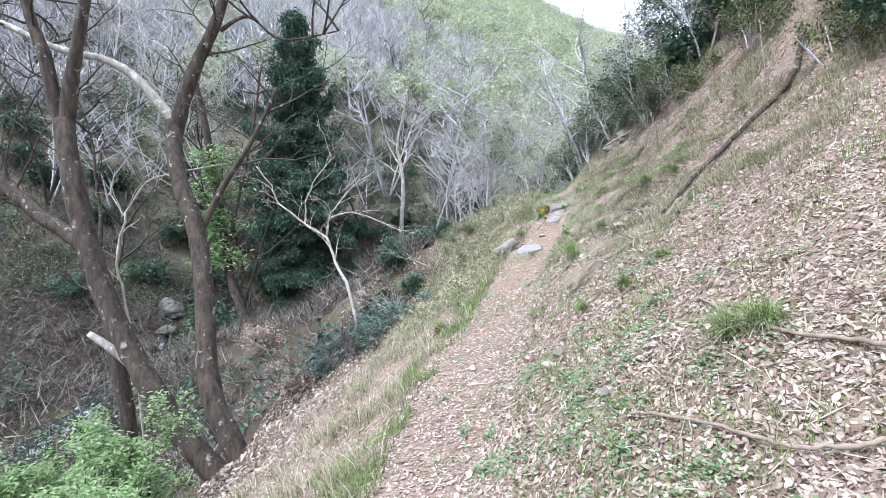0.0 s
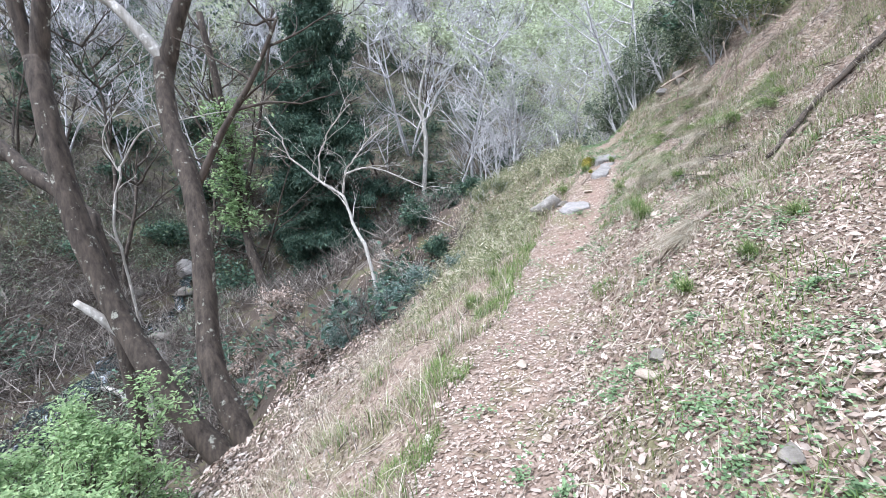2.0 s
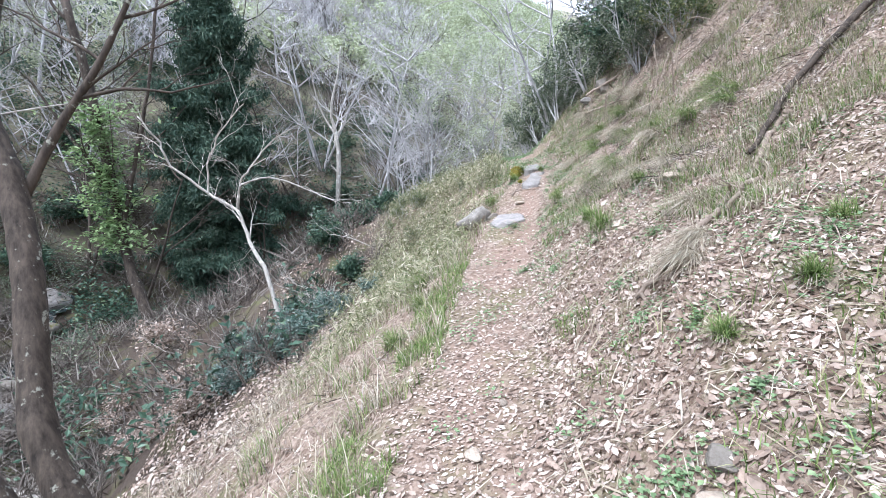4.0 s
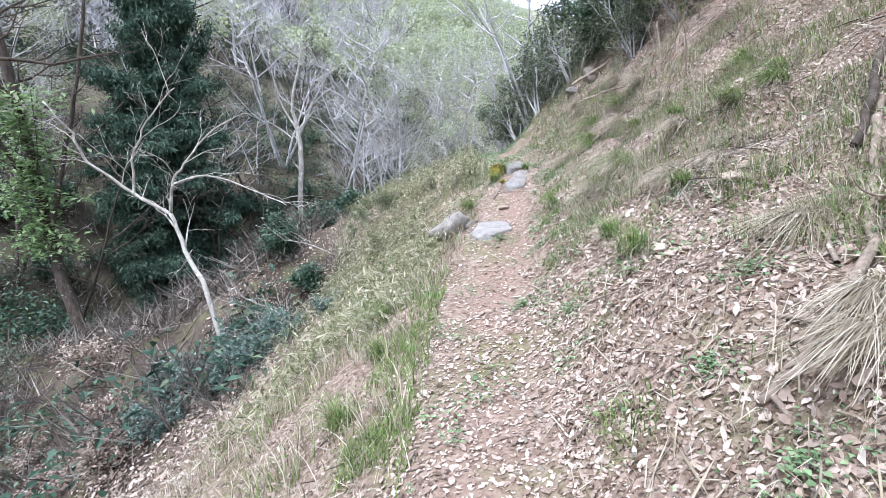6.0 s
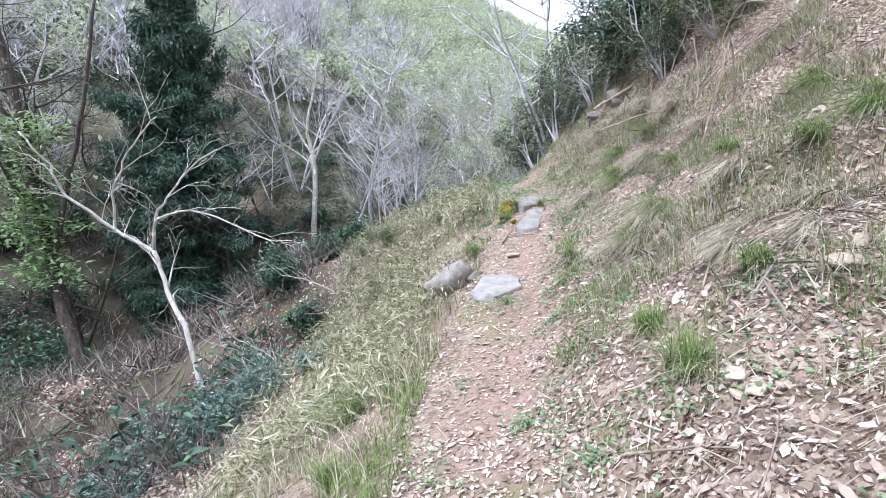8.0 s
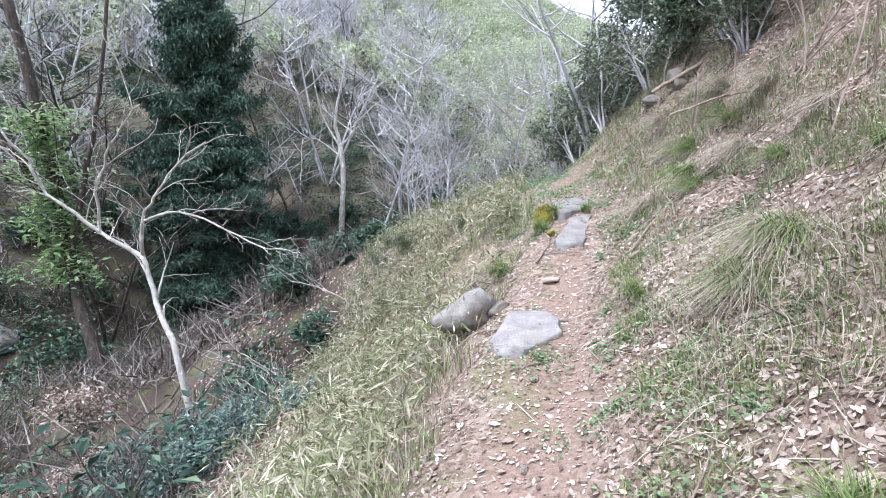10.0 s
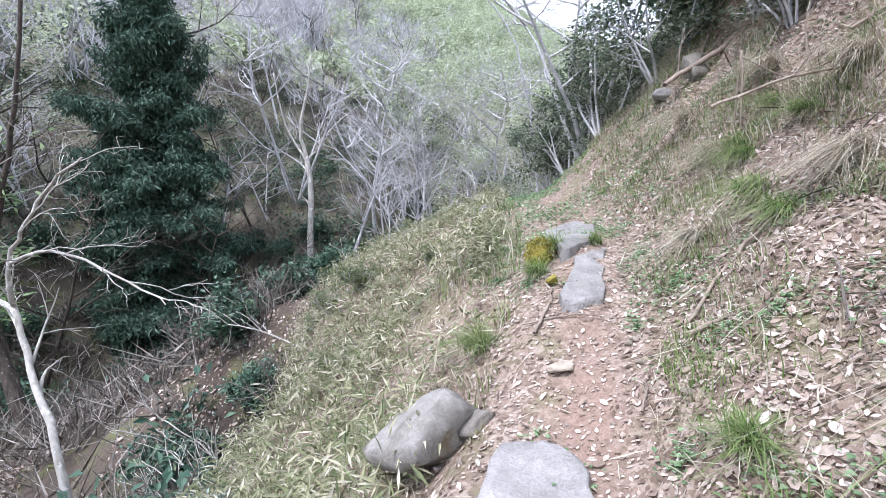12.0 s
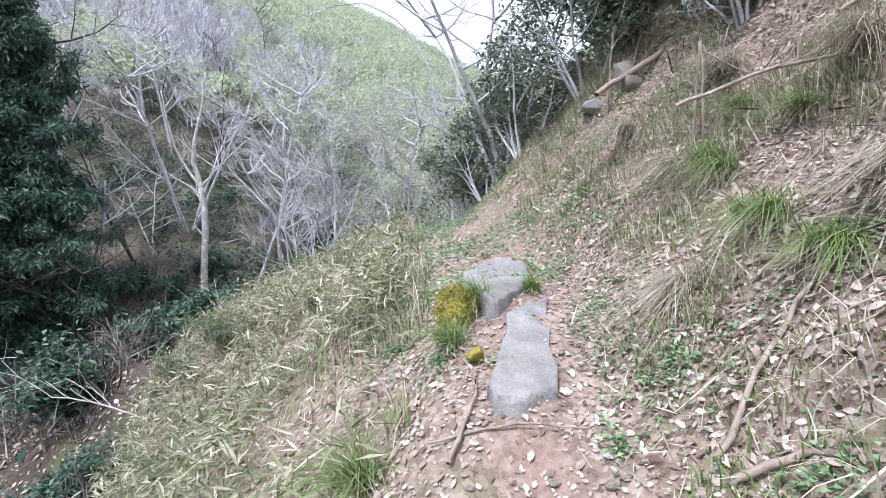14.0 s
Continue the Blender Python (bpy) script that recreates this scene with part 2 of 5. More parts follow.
def terrain(x, y):
    """Height of the ground: the trail on its bank, the gully beside it and the hill across."""
    x, y = np.asarray(x, float), np.asarray(y, float)
    d = x - smooth_interp(y, PY, PX)
    z = smooth_interp(y, PY, PZ)
    up = np.interp(y, [0, 4, 6, 9, 12, 14, 16, 20], [0.70, 0.85, 0.90, 0.90, 0.85, 0.95, 1.25, 1.1])
    high = np.interp(y, [0, 4, 6, 9, 12, 14, 16, 20], [0.15, 0.20, 0.50, 0.85, 1.0, 1.1, 1.25, 1.0])
    down = np.interp(y, [0, 10, 13, 16, 20, 25, 32, 40], [0.80, 0.80, 0.80, 0.74, 0.60, 0.45, 0.32, 0.2])
    lip = np.interp(y, [0, 8, 12, 14, 20], [0.40, 0.55, 0.35, 0.45, 0.8])
    shelf = 0.30 * np.exp(-((d + 1.1) / 0.5) ** 2) * np.exp(-((y - 14.6) / 1.5) ** 2)
    near = z + up * soft_plus(d - 0.35, 0.3) - (up - high) * soft_plus(d - 1.8, 0.8) + (0.25 + 0.45 * np.clip((8 - y) / 4, 0, 1)) * soft_plus(d - 3.6, 1.2) - down * soft_plus(-d - lip, 0.4) + shelf
    near = near + 0.40 * np.exp(-((x + 4.1) / 1.2) ** 2 - ((y - 9.4) / 1.2) ** 2) - 0.40 * np.exp(-((x + 2.8) / 1.2) ** 2 - ((y - 6.9) / 1.4) ** 2)
    near = near + 0.10 * np.exp(-((x - 2.72) / 0.6) ** 2 - ((y - 13.1) / 0.85) ** 2) + 0.30 * np.exp(-((x - 1.5) / 1.5) ** 2 - ((y - 18.5) / 2.5) ** 2)
    near = near - 1.7 * np.clip((-d - 3.2) / 1.3, 0, 1) ** 2 * np.exp(-((y - 16.6) / 2.0) ** 2)
    near = soft_max(near, -8.0 + 0 * near, 1.0)
    q = -0.55 * x + 0.835 * y - 26.0
    cap = 80 - 0.13 * x + 8 * value_noise(x / 22 + 3, y / 30)
    hill = -8.3 + 0.62 * soft_plus(q, 3.0)
    hill = -soft_max(-hill, -cap, 6.0)
    near = -soft_max(-near, -(34 + 0 * near), 6.0)
    h = soft_max(near, hill, 1.2)
    h = h - 5.2 * np.exp(-((x + 11) / 6.5) ** 2 - ((y - 34.5) / 6.5) ** 2)
    far = np.clip((np.abs(d) - 1.0) / 6, 0, 1)
    h = h + far * (1.6 * value_noise(x / 5.0, y / 5.0) + 0.7 * value_noise(x / 1.7 + 9, y / 1.7))
    off = np.clip((np.abs(d) - 0.3) / 0.6, 0.15, 1)
    h = h + off * ((0.22 + 0.22 * np.clip((d - 1.0) / 1.5, 0, 1)) * value_noise(x / 0.9 + 5, y / 0.9) + (0.11 + 0.10 * np.clip((d - 1.0) / 1.5, 0, 1)) * value_noise(x / 0.31, y / 0.31 + 4)) + 0.03 * value_noise(x / 0.12, y / 0.12)
    # the earth lies level with the stones set into the trail
    for cx, cy, ux, uy, half, wide, z0, rise in SEATS:
        a, b = (x - cx) * ux + (y - cy) * uy, (x - cx) * uy - (y - cy) * ux
        w = np.exp(-((a / half) ** 2 + (b / wide) ** 2) ** 2)
        h = h * (1 - w) + w * (z0 + rise * a + 0.04 * value_noise(x / 0.2, y / 0.2))
    return h


def ground_at(x, y):
    return float(terrain(np.array([x]), np.array([y]))[0])


def spread(lo, hi, step, far, growth=1.16):
    mid = list(np.arange(lo, hi + step / 2, step))
    s, a, b = step, mid[0], mid[-1]
    left, right = [], []
    while b < far:
        s *= growth
        a, b = a - s, b + s
        left.append(a)
        right.append(b)
    return np.array(left[::-1] + mid + right)


def make_mesh(name, verts, faces, mat, smooth=True):
    me = bpy.data.meshes.new(name)
    me.from_pydata([tuple(v) for v in verts] if not isinstance(verts, np.ndarray) else verts.tolist(), [], faces if not isinstance(faces, np.ndarray) else faces.tolist())
    me.materials.append(mat)
    if smooth:
        me.polygons.foreach_set("use_smooth", np.ones(len(me.polygons), dtype=bool))
    me.update()
    return me


def build_ground():
    xs, ys = spread(-9, 8.5, 0.11, 900), spread(-3, 20, 0.11, 900)
    gx, gy = np.meshgrid(xs, ys)
    gz = terrain(gx, gy)
    nx, ny = len(xs), len(ys)
    verts = np.stack([gx.ravel(), gy.ravel(), gz.ravel()], 1)
    i = (np.arange(ny - 1)[:, None] * nx + np.arange(nx - 1)[None, :]).ravel()
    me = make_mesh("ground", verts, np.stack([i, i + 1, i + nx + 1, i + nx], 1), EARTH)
    d = gx - smooth_interp(gy, PY, PX)
    wob = 0.25 * value_noise(gx / 0.5, gy / 0.5) + 0.2 * value_noise(gx / 0.17, gy / 0.17)
    half = np.interp(gy, [0, 8, 12, 16], [0.50, 0.42, 0.26, 0.3])
    centre = np.interp(gy, [0, 7, 10, 14], [0.0, 0.02, 0.16, 0.12])
    trail = np.clip(1.2 - (np.abs(d - centre) + wob) / half, 0, 1) * np.clip((19 - gy) / 4, 0, 1) * np.interp(gy, [0, 7, 10], [0.6, 0.65, 1.0])
    # Mask for the gully and under-tree ground, whose colour includes painted tree shade.
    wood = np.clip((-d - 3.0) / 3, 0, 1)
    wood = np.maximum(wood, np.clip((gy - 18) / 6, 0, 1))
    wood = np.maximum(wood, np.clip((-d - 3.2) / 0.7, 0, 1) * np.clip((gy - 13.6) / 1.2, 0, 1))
    hillside = np.clip((-0.55 * gx + 0.835 * gy - 31.0) / 28, 0, 1)
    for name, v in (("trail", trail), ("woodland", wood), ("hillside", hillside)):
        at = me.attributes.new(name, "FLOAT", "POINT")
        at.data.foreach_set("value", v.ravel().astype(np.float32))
    return tagged(new("ground", me), "steep leaf-littered hillside with a narrow earth trail", "ground", kind="structure")


GROUND = build_ground()


# ---- plants: shared builders ----
def tube(verts, faces, pts, radii, sides=6):
    """A limb along pts, tapering by radii."""
    pts = [Vector(p) for p in pts]
    start = len(verts)
    for i, p in enumerate(pts):
        a = (pts[min(i + 1, len(pts) - 1)] - pts[max(i - 1, 0)]).normalized()
        s = a.cross(Vector((0.31, 0.93, 0.2))).normalized()
        u = a.cross(s)
        for k in range(sides):
            w = 2 * math.pi * k / sides
            verts.append(p + (s * math.cos(w) + u * math.sin(w)) * radii[i])
    for i in range(len(pts) - 1):
        for k in range(sides):
            a, b = start + i * sides + k, start + i * sides + (k + 1) % sides
            faces.append((a, b, b + sides, a + sides))
    faces.append(tuple(start + (len(pts) - 1) * sides + k for k in range(sides)))


def crooked(p, way, length, steps, wander, rise, rnd):
    """Points of a limb that wanders as it grows."""
    out, v = [Vector(p)], Vector(way).normalized()
    for _ in range(steps):
        v = (v + Vector((rnd.uniform(-1, 1), rnd.uniform(-1, 1), rnd.uniform(-1, 1))) * wander + Vector((0, 0, rise))).normalized()
        out.append(out[-1] + v * length / steps)
    return out


def grow(verts, faces, pts, r0, r1, depth, rnd, kids=4, spread_deg=45, ratio=0.6, wander=0.22, rise=0.05, from_part=0.3, tips=None, sides=6):
    n = len(pts)
    radii = [r0 + (r1 - r0) * i / (n - 1) for i in range(n)]
    tube(verts, faces, pts, radii, max(3, sides))
    if tips is not None and depth <= 1:
        tips.extend(pts[n // 2:])
    if depth == 0:
        return
    length = sum((pts[i + 1] - pts[i]).length for i in range(n - 1))
    for k in range(kids):
        f = from_part + (1 - from_part) * (k + rnd.random()) / kids
        i = min(int(f * (n - 1)), n - 2)
        p = pts[i].lerp(pts[i + 1], f * (n - 1) - i)
        way = (pts[i + 1] - pts[i]).normalized()
        side = way.cross(Vector((rnd.uniform(-1, 1), rnd.uniform(-1, 1), rnd.uniform(-1, 1)))).normalized()
        a = radians(spread_deg * rnd.uniform(0.6, 1.3))
        r = radii[i] * rnd.uniform(0.45, 0.7)
        child = crooked(p, way * math.cos(a) + side * math.sin(a), length * ratio * rnd.uniform(0.6, 1.1) * (1.15 - 0.5 * f), max(3, n - 1), wander, rise, rnd)
        grow(verts, faces, child, r, max(r * 0.25, 0.003), depth - 1, rnd, kids, spread_deg, ratio, wander, rise, 0.2, tips, sides - 1)


def leaf_cloud(points, rng, size, flat=0.0, aspect=2.2, per=1, scatter=0.0, droop=0.0, bend=0.25):
    """Verts and faces of folded leaves (two quads each) at the points."""
    p = np.repeat(np.asarray([tuple(q) for q in points], float), per, 0)
    n = len(p)
    if scatter:
        p = p + rng.normal(0, scatter, (n, 3))
    a = rng.normal(0, 1, (n, 3))
    a[:, 2] = a[:, 2] * (1 - flat) - droop
    a /= np.linalg.norm(a, axis=1)[:, None] + 1e-9
    up = rng.normal(0, 1 - 0.75 * flat, (n, 3)) + np.array([0, 0, 1.0 + flat * 2])
    s = np.cross(a, up)
    s /= np.linalg.norm(s, axis=1)[:, None] + 1e-9
    u = np.cross(s, a)
    L = size * rng.uniform(0.6, 1.3, (n, 1))
    w = L / aspect
    v = np.stack([p, p + a * L * 0.5 + s * w * 0.5 + u * w * bend, p + a * L, p + a * L * 0.5 - s * w * 0.5 + u * w * bend], 1)
    f = np.arange(n)[:, None] * 4
    faces = np.concatenate([f + np.array([[0, 1, 2]]), f + np.array([[0, 2, 3]])], 0)
    return v.reshape(-1, 3), faces


def blades(points, rng, length, width, lean=0.6, tilt=(0, 0, 0), segs=3):
    """Verts and faces of arching grass blades rooted at the points."""
    p = np.asarray(points, float)
    n = len(p)
    ang = rng.uniform(0, 2 * np.pi, n)
    side = np.stack([np.cos(ang), np.sin(ang), np.zeros(n)], 1)
    out = np.stack([-np.sin(ang), np.cos(ang), np.zeros(n)], 1) * rng.uniform(0.1, 1.0, (n, 1)) * lean + np.array(tilt)
    L = length * rng.uniform(0.5, 1.25, (n, 1))
    rows = []
    for i in range(segs + 1):
        f = i / segs
        c = p + L * (np.array([0, 0, 1.0]) * (f - 0.45 * f * f * np.linalg.norm(out, axis=1)[:, None]) + out * f * f)
        w = width * (1 - f * 0.85) * 0.5
        rows += [c - side * w, c + side * w]
    v = np.stack(rows, 1)
    m = 2 * (segs + 1)
    f = np.arange(n)[:, None] * m
    faces = np.concatenate([f + np.array([[2 * i, 2 * i + 1, 2 * i + 3, 2 * i + 2]]) for i in range(segs)], 0)
    return v.reshape(-1, 3), faces


def child(name, me, parent, label=""):
    ob = new(name, me)
    ob.parent = parent
    return tagged(ob, label)


def holder(name, place, label, category, group="", kind=""):
    e = new(name)
    e.location = place
    return tagged(e, label, category, group, kind)


# ---- the twin-stemmed tree on the gully bank ----
def limb_points(xz, y):
    return [Vector((x, y + 0.04 * i * (i % 2), z)) for i, (x, z) in enumerate(xz)]


def finer(pts, n):
    """More points on a smooth line through pts."""
    out = []
    for i in range(len(pts) - 1):
        a, b, c, d = pts[max(i - 1, 0)], pts[i], pts[i + 1], pts[min(i + 2, len(pts) - 1)]
        for k in range(n):
            t = k / n
            out.append(0.5 * (2 * b + (c - a) * t + (2 * a - 5 * b + 4 * c - d) * t * t + (3 * b - a - 3 * c + d) * t ** 3))
    return out + [pts[-1]]


def taper(n, a, b):
    return [a + (b - a) * (i / (n - 1)) ** 0.8 for i in range(n)]


def bark_tube(pts, a, b, rnd, sides=12, flare=0.0):
    v, f = [], []
    r = taper(len(pts), a, b)
    r = [q * (1 + rnd.uniform(-0.07, 0.07)) * (1 + flare * max(0, 1 - i / 5) ** 2) for i, q in enumerate(r)]
    tube(v, f, pts, r, sides)
    return v, f


def build_twin_tree():
    rnd = random.Random(11)
    tree = holder("tree", (-4.2, 9.4, ground_at(-4.2, 9.4) - 0.1), "bare deciduous tree with two dark leaning mossy stems", "tree")
    off = tree.location.copy()
    limbs = [
        ("trunk", [(-3.75, 9.2, -5.4), (-4.29, 9.4, -4.83), (-5.27, 9.6, -3.85), (-6.01, 9.8, -2.84), (-6.68, 10.0, -1.69), (-7.23, 10.2, -0.41), (-7.6, 10.4, 0.88), (-7.86, 10.6, 2.05), (-8.03, 10.8, 2.71)], 0.27, 0.19, "trunk bending away low over the gully"),
        ("trunk", [(-3.7, 9.3, -5.1), (-4.03, 9.4, -4.36), (-4.78, 9.8, -2.96), (-5.02, 10.2, -1.88), (-5.19, 10.6, -0.73), (-5.5, 11.0, 0.46), (-6.0, 11.4, 1.59), (-6.24, 11.8, 2.82)], 0.25, 0.17, "upright trunk with lichen patches"),
        ("limb", [(-8.04, 10.8, 2.5), (-8.21, 10.82, 3.12), (-8.31, 10.84, 4.04), (-8.49, 10.86, 4.61), (-8.62, 10.88, 5.17), (-8.71, 10.9, 6.06), (-9.2, 10.8, 8.8)], 0.16, 0.07, ""),
        ("limb", [(-8.0, 10.8, 2.5), (-7.84, 10.85, 3.47), (-7.68, 10.9, 4.17), (-7.44, 10.95, 5.2), (-7.25, 11.0, 6.2), (-6.9, 11.0, 8.6)], 0.17, 0.08, ""),
        ("limb", [(-6.23, 11.8, 2.5), (-5.89, 11.84, 3.52), (-5.61, 11.88, 4.16), (-5.21, 11.92, 4.91), (-4.93, 11.96, 5.65), (-4.46, 12.0, 6.98), (-3.9, 12.0, 9.2)], 0.18, 0.08, ""),
        ("limb", [(-6.21, 11.8, 2.82), (-6.63, 11.74, 3.38), (-7.07, 11.68, 3.87), (-7.64, 11.62, 4.17), (-8.59, 11.56, 4.39), (-9.74, 11.5, 4.92), (-10.9, 11.4, 5.3)], 0.13, 0.05, "pale bare side limb"),
        ("limb", [(-5.5, 11.1, 0.2), (-4.92, 11.25, 1.33), (-4.32, 11.3, 2.21), (-3.92, 11.35, 2.95), (-3.67, 11.4, 3.5)], 0.085, 0.03, ""),
        ("limb", [(-5.1, 12.0, 4.87), (-4.46, 12.07, 5.2), (-3.72, 12.13, 4.71), (-2.41, 12.2, 4.92)], 0.05, 0.015, ""),
    ]
    limbs = [(name, finer([Vector(p) for p in pts], 6), r0, r1, label) for name, pts, r0, r1, label in limbs]
    for name, pts, r0, r1, label in limbs:
        v, f = bark_tube([p - off for p in pts], r0, r1, rnd, 14, flare=0.35 if name == "trunk" else 0)
        child(name, make_mesh("limb", v, f, PALE_BARK if "pale" in label else BARK), tree, label)
    v, f = [], []
    for _, pts, r0, r1, _l in limbs[2:]:
        for k in range(6):
            i = rnd.randrange(len(pts) // 3, len(pts))
            way = Vector((rnd.uniform(-1, 1), rnd.uniform(-0.6, 0.6), rnd.uniform(0.0, 1)))
            grow(v, f, crooked(pts[i] - off, way, rnd.uniform(0.9, 2.2), 6, 0.3, 0.03, rnd), 0.032, 0.008, 2, rnd, 4, 45, 0.55)
    child("crown", make_mesh("crown", v, f, BARK), tree)
    v, f = bark_tube([p - off for p in finer([Vector((-6.55, 9.95, -2.3)), Vector((-6.86, 9.8, -1.89)), Vector((-7.15, 9.7, -1.60))], 3)], 0.11, 0.06, rnd)
    child("stub", make_mesh("stub", v, f, PALE_BARK), tree, "pale snapped branch stub")


build_twin_tree()


# ---- cedar ----
def build_cedar(x, y, height, radius, seed, label):
    """A cone of bowed limbs in loose tiers, each hung with drooping sprays."""
    rnd, rng = random.Random(seed), np.random.RandomState(seed)
    z = ground_at(x, y)
    tree = holder("cedar_tree", (x, y, z - 0.2), label, "tree")
    v, f = bark_tube(crooked((0, 0, 0), (0, 0, 1), height, 14, 0.012, 0.1, rnd), radius * 0.085, 0.03, rnd)
    child("trunk", make_mesh("trunk", v, f, BARK), tree)
    pts, bv, bf = [], [], []
    for i in range(360):
        f_h = 0.02 + 0.98 * ((i + rnd.random()) / 360) ** 1.15
        h = height * f_h
        tier = 0.82 + 0.22 * math.sin(h * 3.1 + 1.3 * math.sin(h))
        reach = (radius * (1.0 - f_h) ** 0.7 * min(1, 0.72 + 0.8 * f_h) * rnd.uniform(0.65, 1.1) + 0.25) * tier
        a = rnd.uniform(0, 2 * math.pi)
        limb = crooked((0, 0, h), (math.cos(a), math.sin(a), 0.05 + 0.6 * f_h), reach, 7, 0.09, -0.05 if f_h < 0.6 else 0.06, rnd)
        tube(bv, bf, limb, taper(8, 0.055 * (1 - f_h) + 0.012, 0.008), 3)
        side = Vector((-math.sin(a), math.cos(a), 0))
        for j in range(2, 8):
            p, wide = limb[j], 0.30 * reach * (1.15 - j / 8)
            for _ in range(int(4 + reach * 2.6)):
                o = rnd.uniform(-1, 1)
                pts.append(p + side * (o * wide) + Vector((rnd.gauss(0, 0.12), rnd.gauss(0, 0.12), -0.18 * abs(o) * wide - abs(rnd.gauss(0, 0.14)))))
    child("limbwork", make_mesh("branches", bv, bf, BARK), tree)
    lv, lf = leaf_cloud(pts, rng, 0.30, flat=0.15, aspect=3.8, per=9, scatter=0.15, droop=0.9)
    child("crown", make_mesh("crown", lv, lf, CEDAR_LEAF, False), tree)
    return tree


build_cedar(-10.3, 36.0, 19.6, 5.9, 3, "tall dark green cedar standing in the gully")


# ---- pale forked tree, ivy tree, white-stemmed tree ----
def simple_tree(name, base, paths, bark, label, seed, twig_kids=4, twig_depth=2, twig_len=1.2, twig_every=2, leaf=None, leaf_size=0.12, per=3, group=""):
    """A tree from the lines of its stems: (radius, end radius, points)."""
    rnd, rng = random.Random(seed), np.random.RandomState(seed)
    tree = holder(name, base, label, "tree", group)
    off = Vector(base)
    v, f = [], []
    for k, (r0, r1, pts) in enumerate(paths):
        line = finer([Vector(p) for p in pts], 4)
        line = [p + Vector((rnd.gauss(0, 0.02), rnd.gauss(0, 0.02), 0)) - off for p in line]
        tv, tf = bark_tube(line, r0, r1, rnd, 8)
        child("trunk" if k == 0 else "limb", make_mesh("limb", tv, tf, bark), tree)
        for i in range(len(line) // 2 if k == 0 else 1, len(line), twig_every):
            way = (line[i] - line[i - 1]).normalized() + Vector((rnd.uniform(-1, 1), rnd.uniform(-1, 1), rnd.uniform(-0.3, 0.7)))
            grow(v, f, crooked(line[i], way, twig_len * rnd.uniform(0.5, 1.3), 6, 0.28, 0.0, rnd), max(r1 * 0.6, 0.009), 0.004, twig_depth, rnd, twig_kids, 48, 0.6, 0.25, 0.0)
    child("crown", make_mesh("crown", v, f, bark), tree)
    if leaf:
        src = rng.choice(len(v), min(len(v), 1600))
        lv, lf = leaf_cloud([v[i] for i in src], rng, leaf_size, 0.5, 1.8, per, leaf_size)
        child("foliage", make_mesh("foliage", lv, lf, leaf, False), tree)
    return tree


simple_tree("forked_tree", (-2.6, 15.2, ground_at(-2.6, 15.2) - 0.1), [
    (0.06, 0.042, [(-2.6, 15.2, ground_at(-2.6, 15.2) - 0.1), (-3.0, 15.6, -2.1), (-3.55, 16.1, -1.2), (-3.86, 16.4, -0.42)]),
    (0.042, 0.018, [(-3.86, 16.4, -0.42), (-4.6, 16.4, 0.05), (-5.4, 16.4, 0.7), (-5.6, 16.3, 1.3), (-6.0, 16.2, 1.9)]),
    (0.035, 0.012, [(-3.86, 16.4, -0.42), (-3.7, 16.2, 0.3), (-3.3, 16.0, 0.8), (-2.8, 15.8, 1.3), (-2.3, 15.6, 1.6)]),
    (0.028, 0.009, [(-3.7, 16.2, 0.25), (-2.9, 15.8, 0.45), (-2.0, 15.4, 0.2), (-1.2, 15.0, -0.1)]),
    (0.03, 0.01, [(-4.6, 16.4, 0.05), (-4.4, 16.2, 1.0), (-3.9, 16.0, 1.7), (-3.4, 15.8, 2.2)]),
], PALE_BARK, "slim pale leafless tree forking over the gully", 21, 3, 2, 1.15, 2)

simple_tree("sapling", (-8.48, 13.0, ground_at(-8.48, 13.0) - 0.1), [
    (0.035, 0.028, [(-8.3, 13.0, ground_at(-8.3, 13.0) - 0.1), (-8.48, 13.0, -2.32), (-8.66, 13.0, -0.77), (-8.31, 13.0, 0.65)]),
    (0.026, 0.010, [(-8.31, 13.0, 0.65), (-7.68, 13.0, 1.43), (-6.92, 13.0, 1.66), (-5.59, 13.0, 1.89)]),
    (0.022, 0.008, [(-8.35, 13.0, 0.55), (-8.65, 13.0, 1.32), (-7.9, 13.0, 2.3)]),
], PALE_BARK, "thin whitish bare sapling in the gully", 25, 3, 1, 0.9, 4)
simple_tree("leaning_tree", (-8.3, 12.4, ground_at(-8.3, 12.4) - 0.1), [
    (0.20, 0.15, [(-8.2, 12.3, ground_at(-8.2, 12.3) - 0.2), (-8.57, 12.4, -1.4), (-9.14, 12.55, -0.25), (-10.46, 12.7, 0.68), (-11.37, 12.85, 1.5), (-12.26, 13.0, 2.48), (-13.5, 13.2, 4.2)]),
], BARK, "dark trunk leaning far over the gully", 26, 3, 2, 1.3, 3)

gz = ground_at(-11.4, 26.0)
simple_tree("ivy_tree", (-11.4, 26.0, gz), [
    (0.26, 0.16, [(-10.1, 25.2, gz - 0.3), (-10.8, 25.6, gz + 1.6), (-11.4, 26.0, gz + 3.6), (-11.7, 26.0, gz + 6.5), (-12.0, 26.0, gz + 9.5), (-12.7, 26, gz + 14)]),
    (0.12, 0.05, [(-11.5, 26.0, gz + 4.6), (-10.6, 25.8, gz + 7.5), (-9.7, 25.6, gz + 10.5), (-9.0, 25.5, gz + 14)]),
    (0.1, 0.04, [(-11.7, 26.0, gz + 6.5), (-13.0, 25.8, gz + 8.6), (-14.2, 25.6, gz + 11)]),
], BARK, "dark leaning tree with light green climber leaves on its trunk", 22, 4, 2, 2.0, 3)
rng = np.random.RandomState(5)
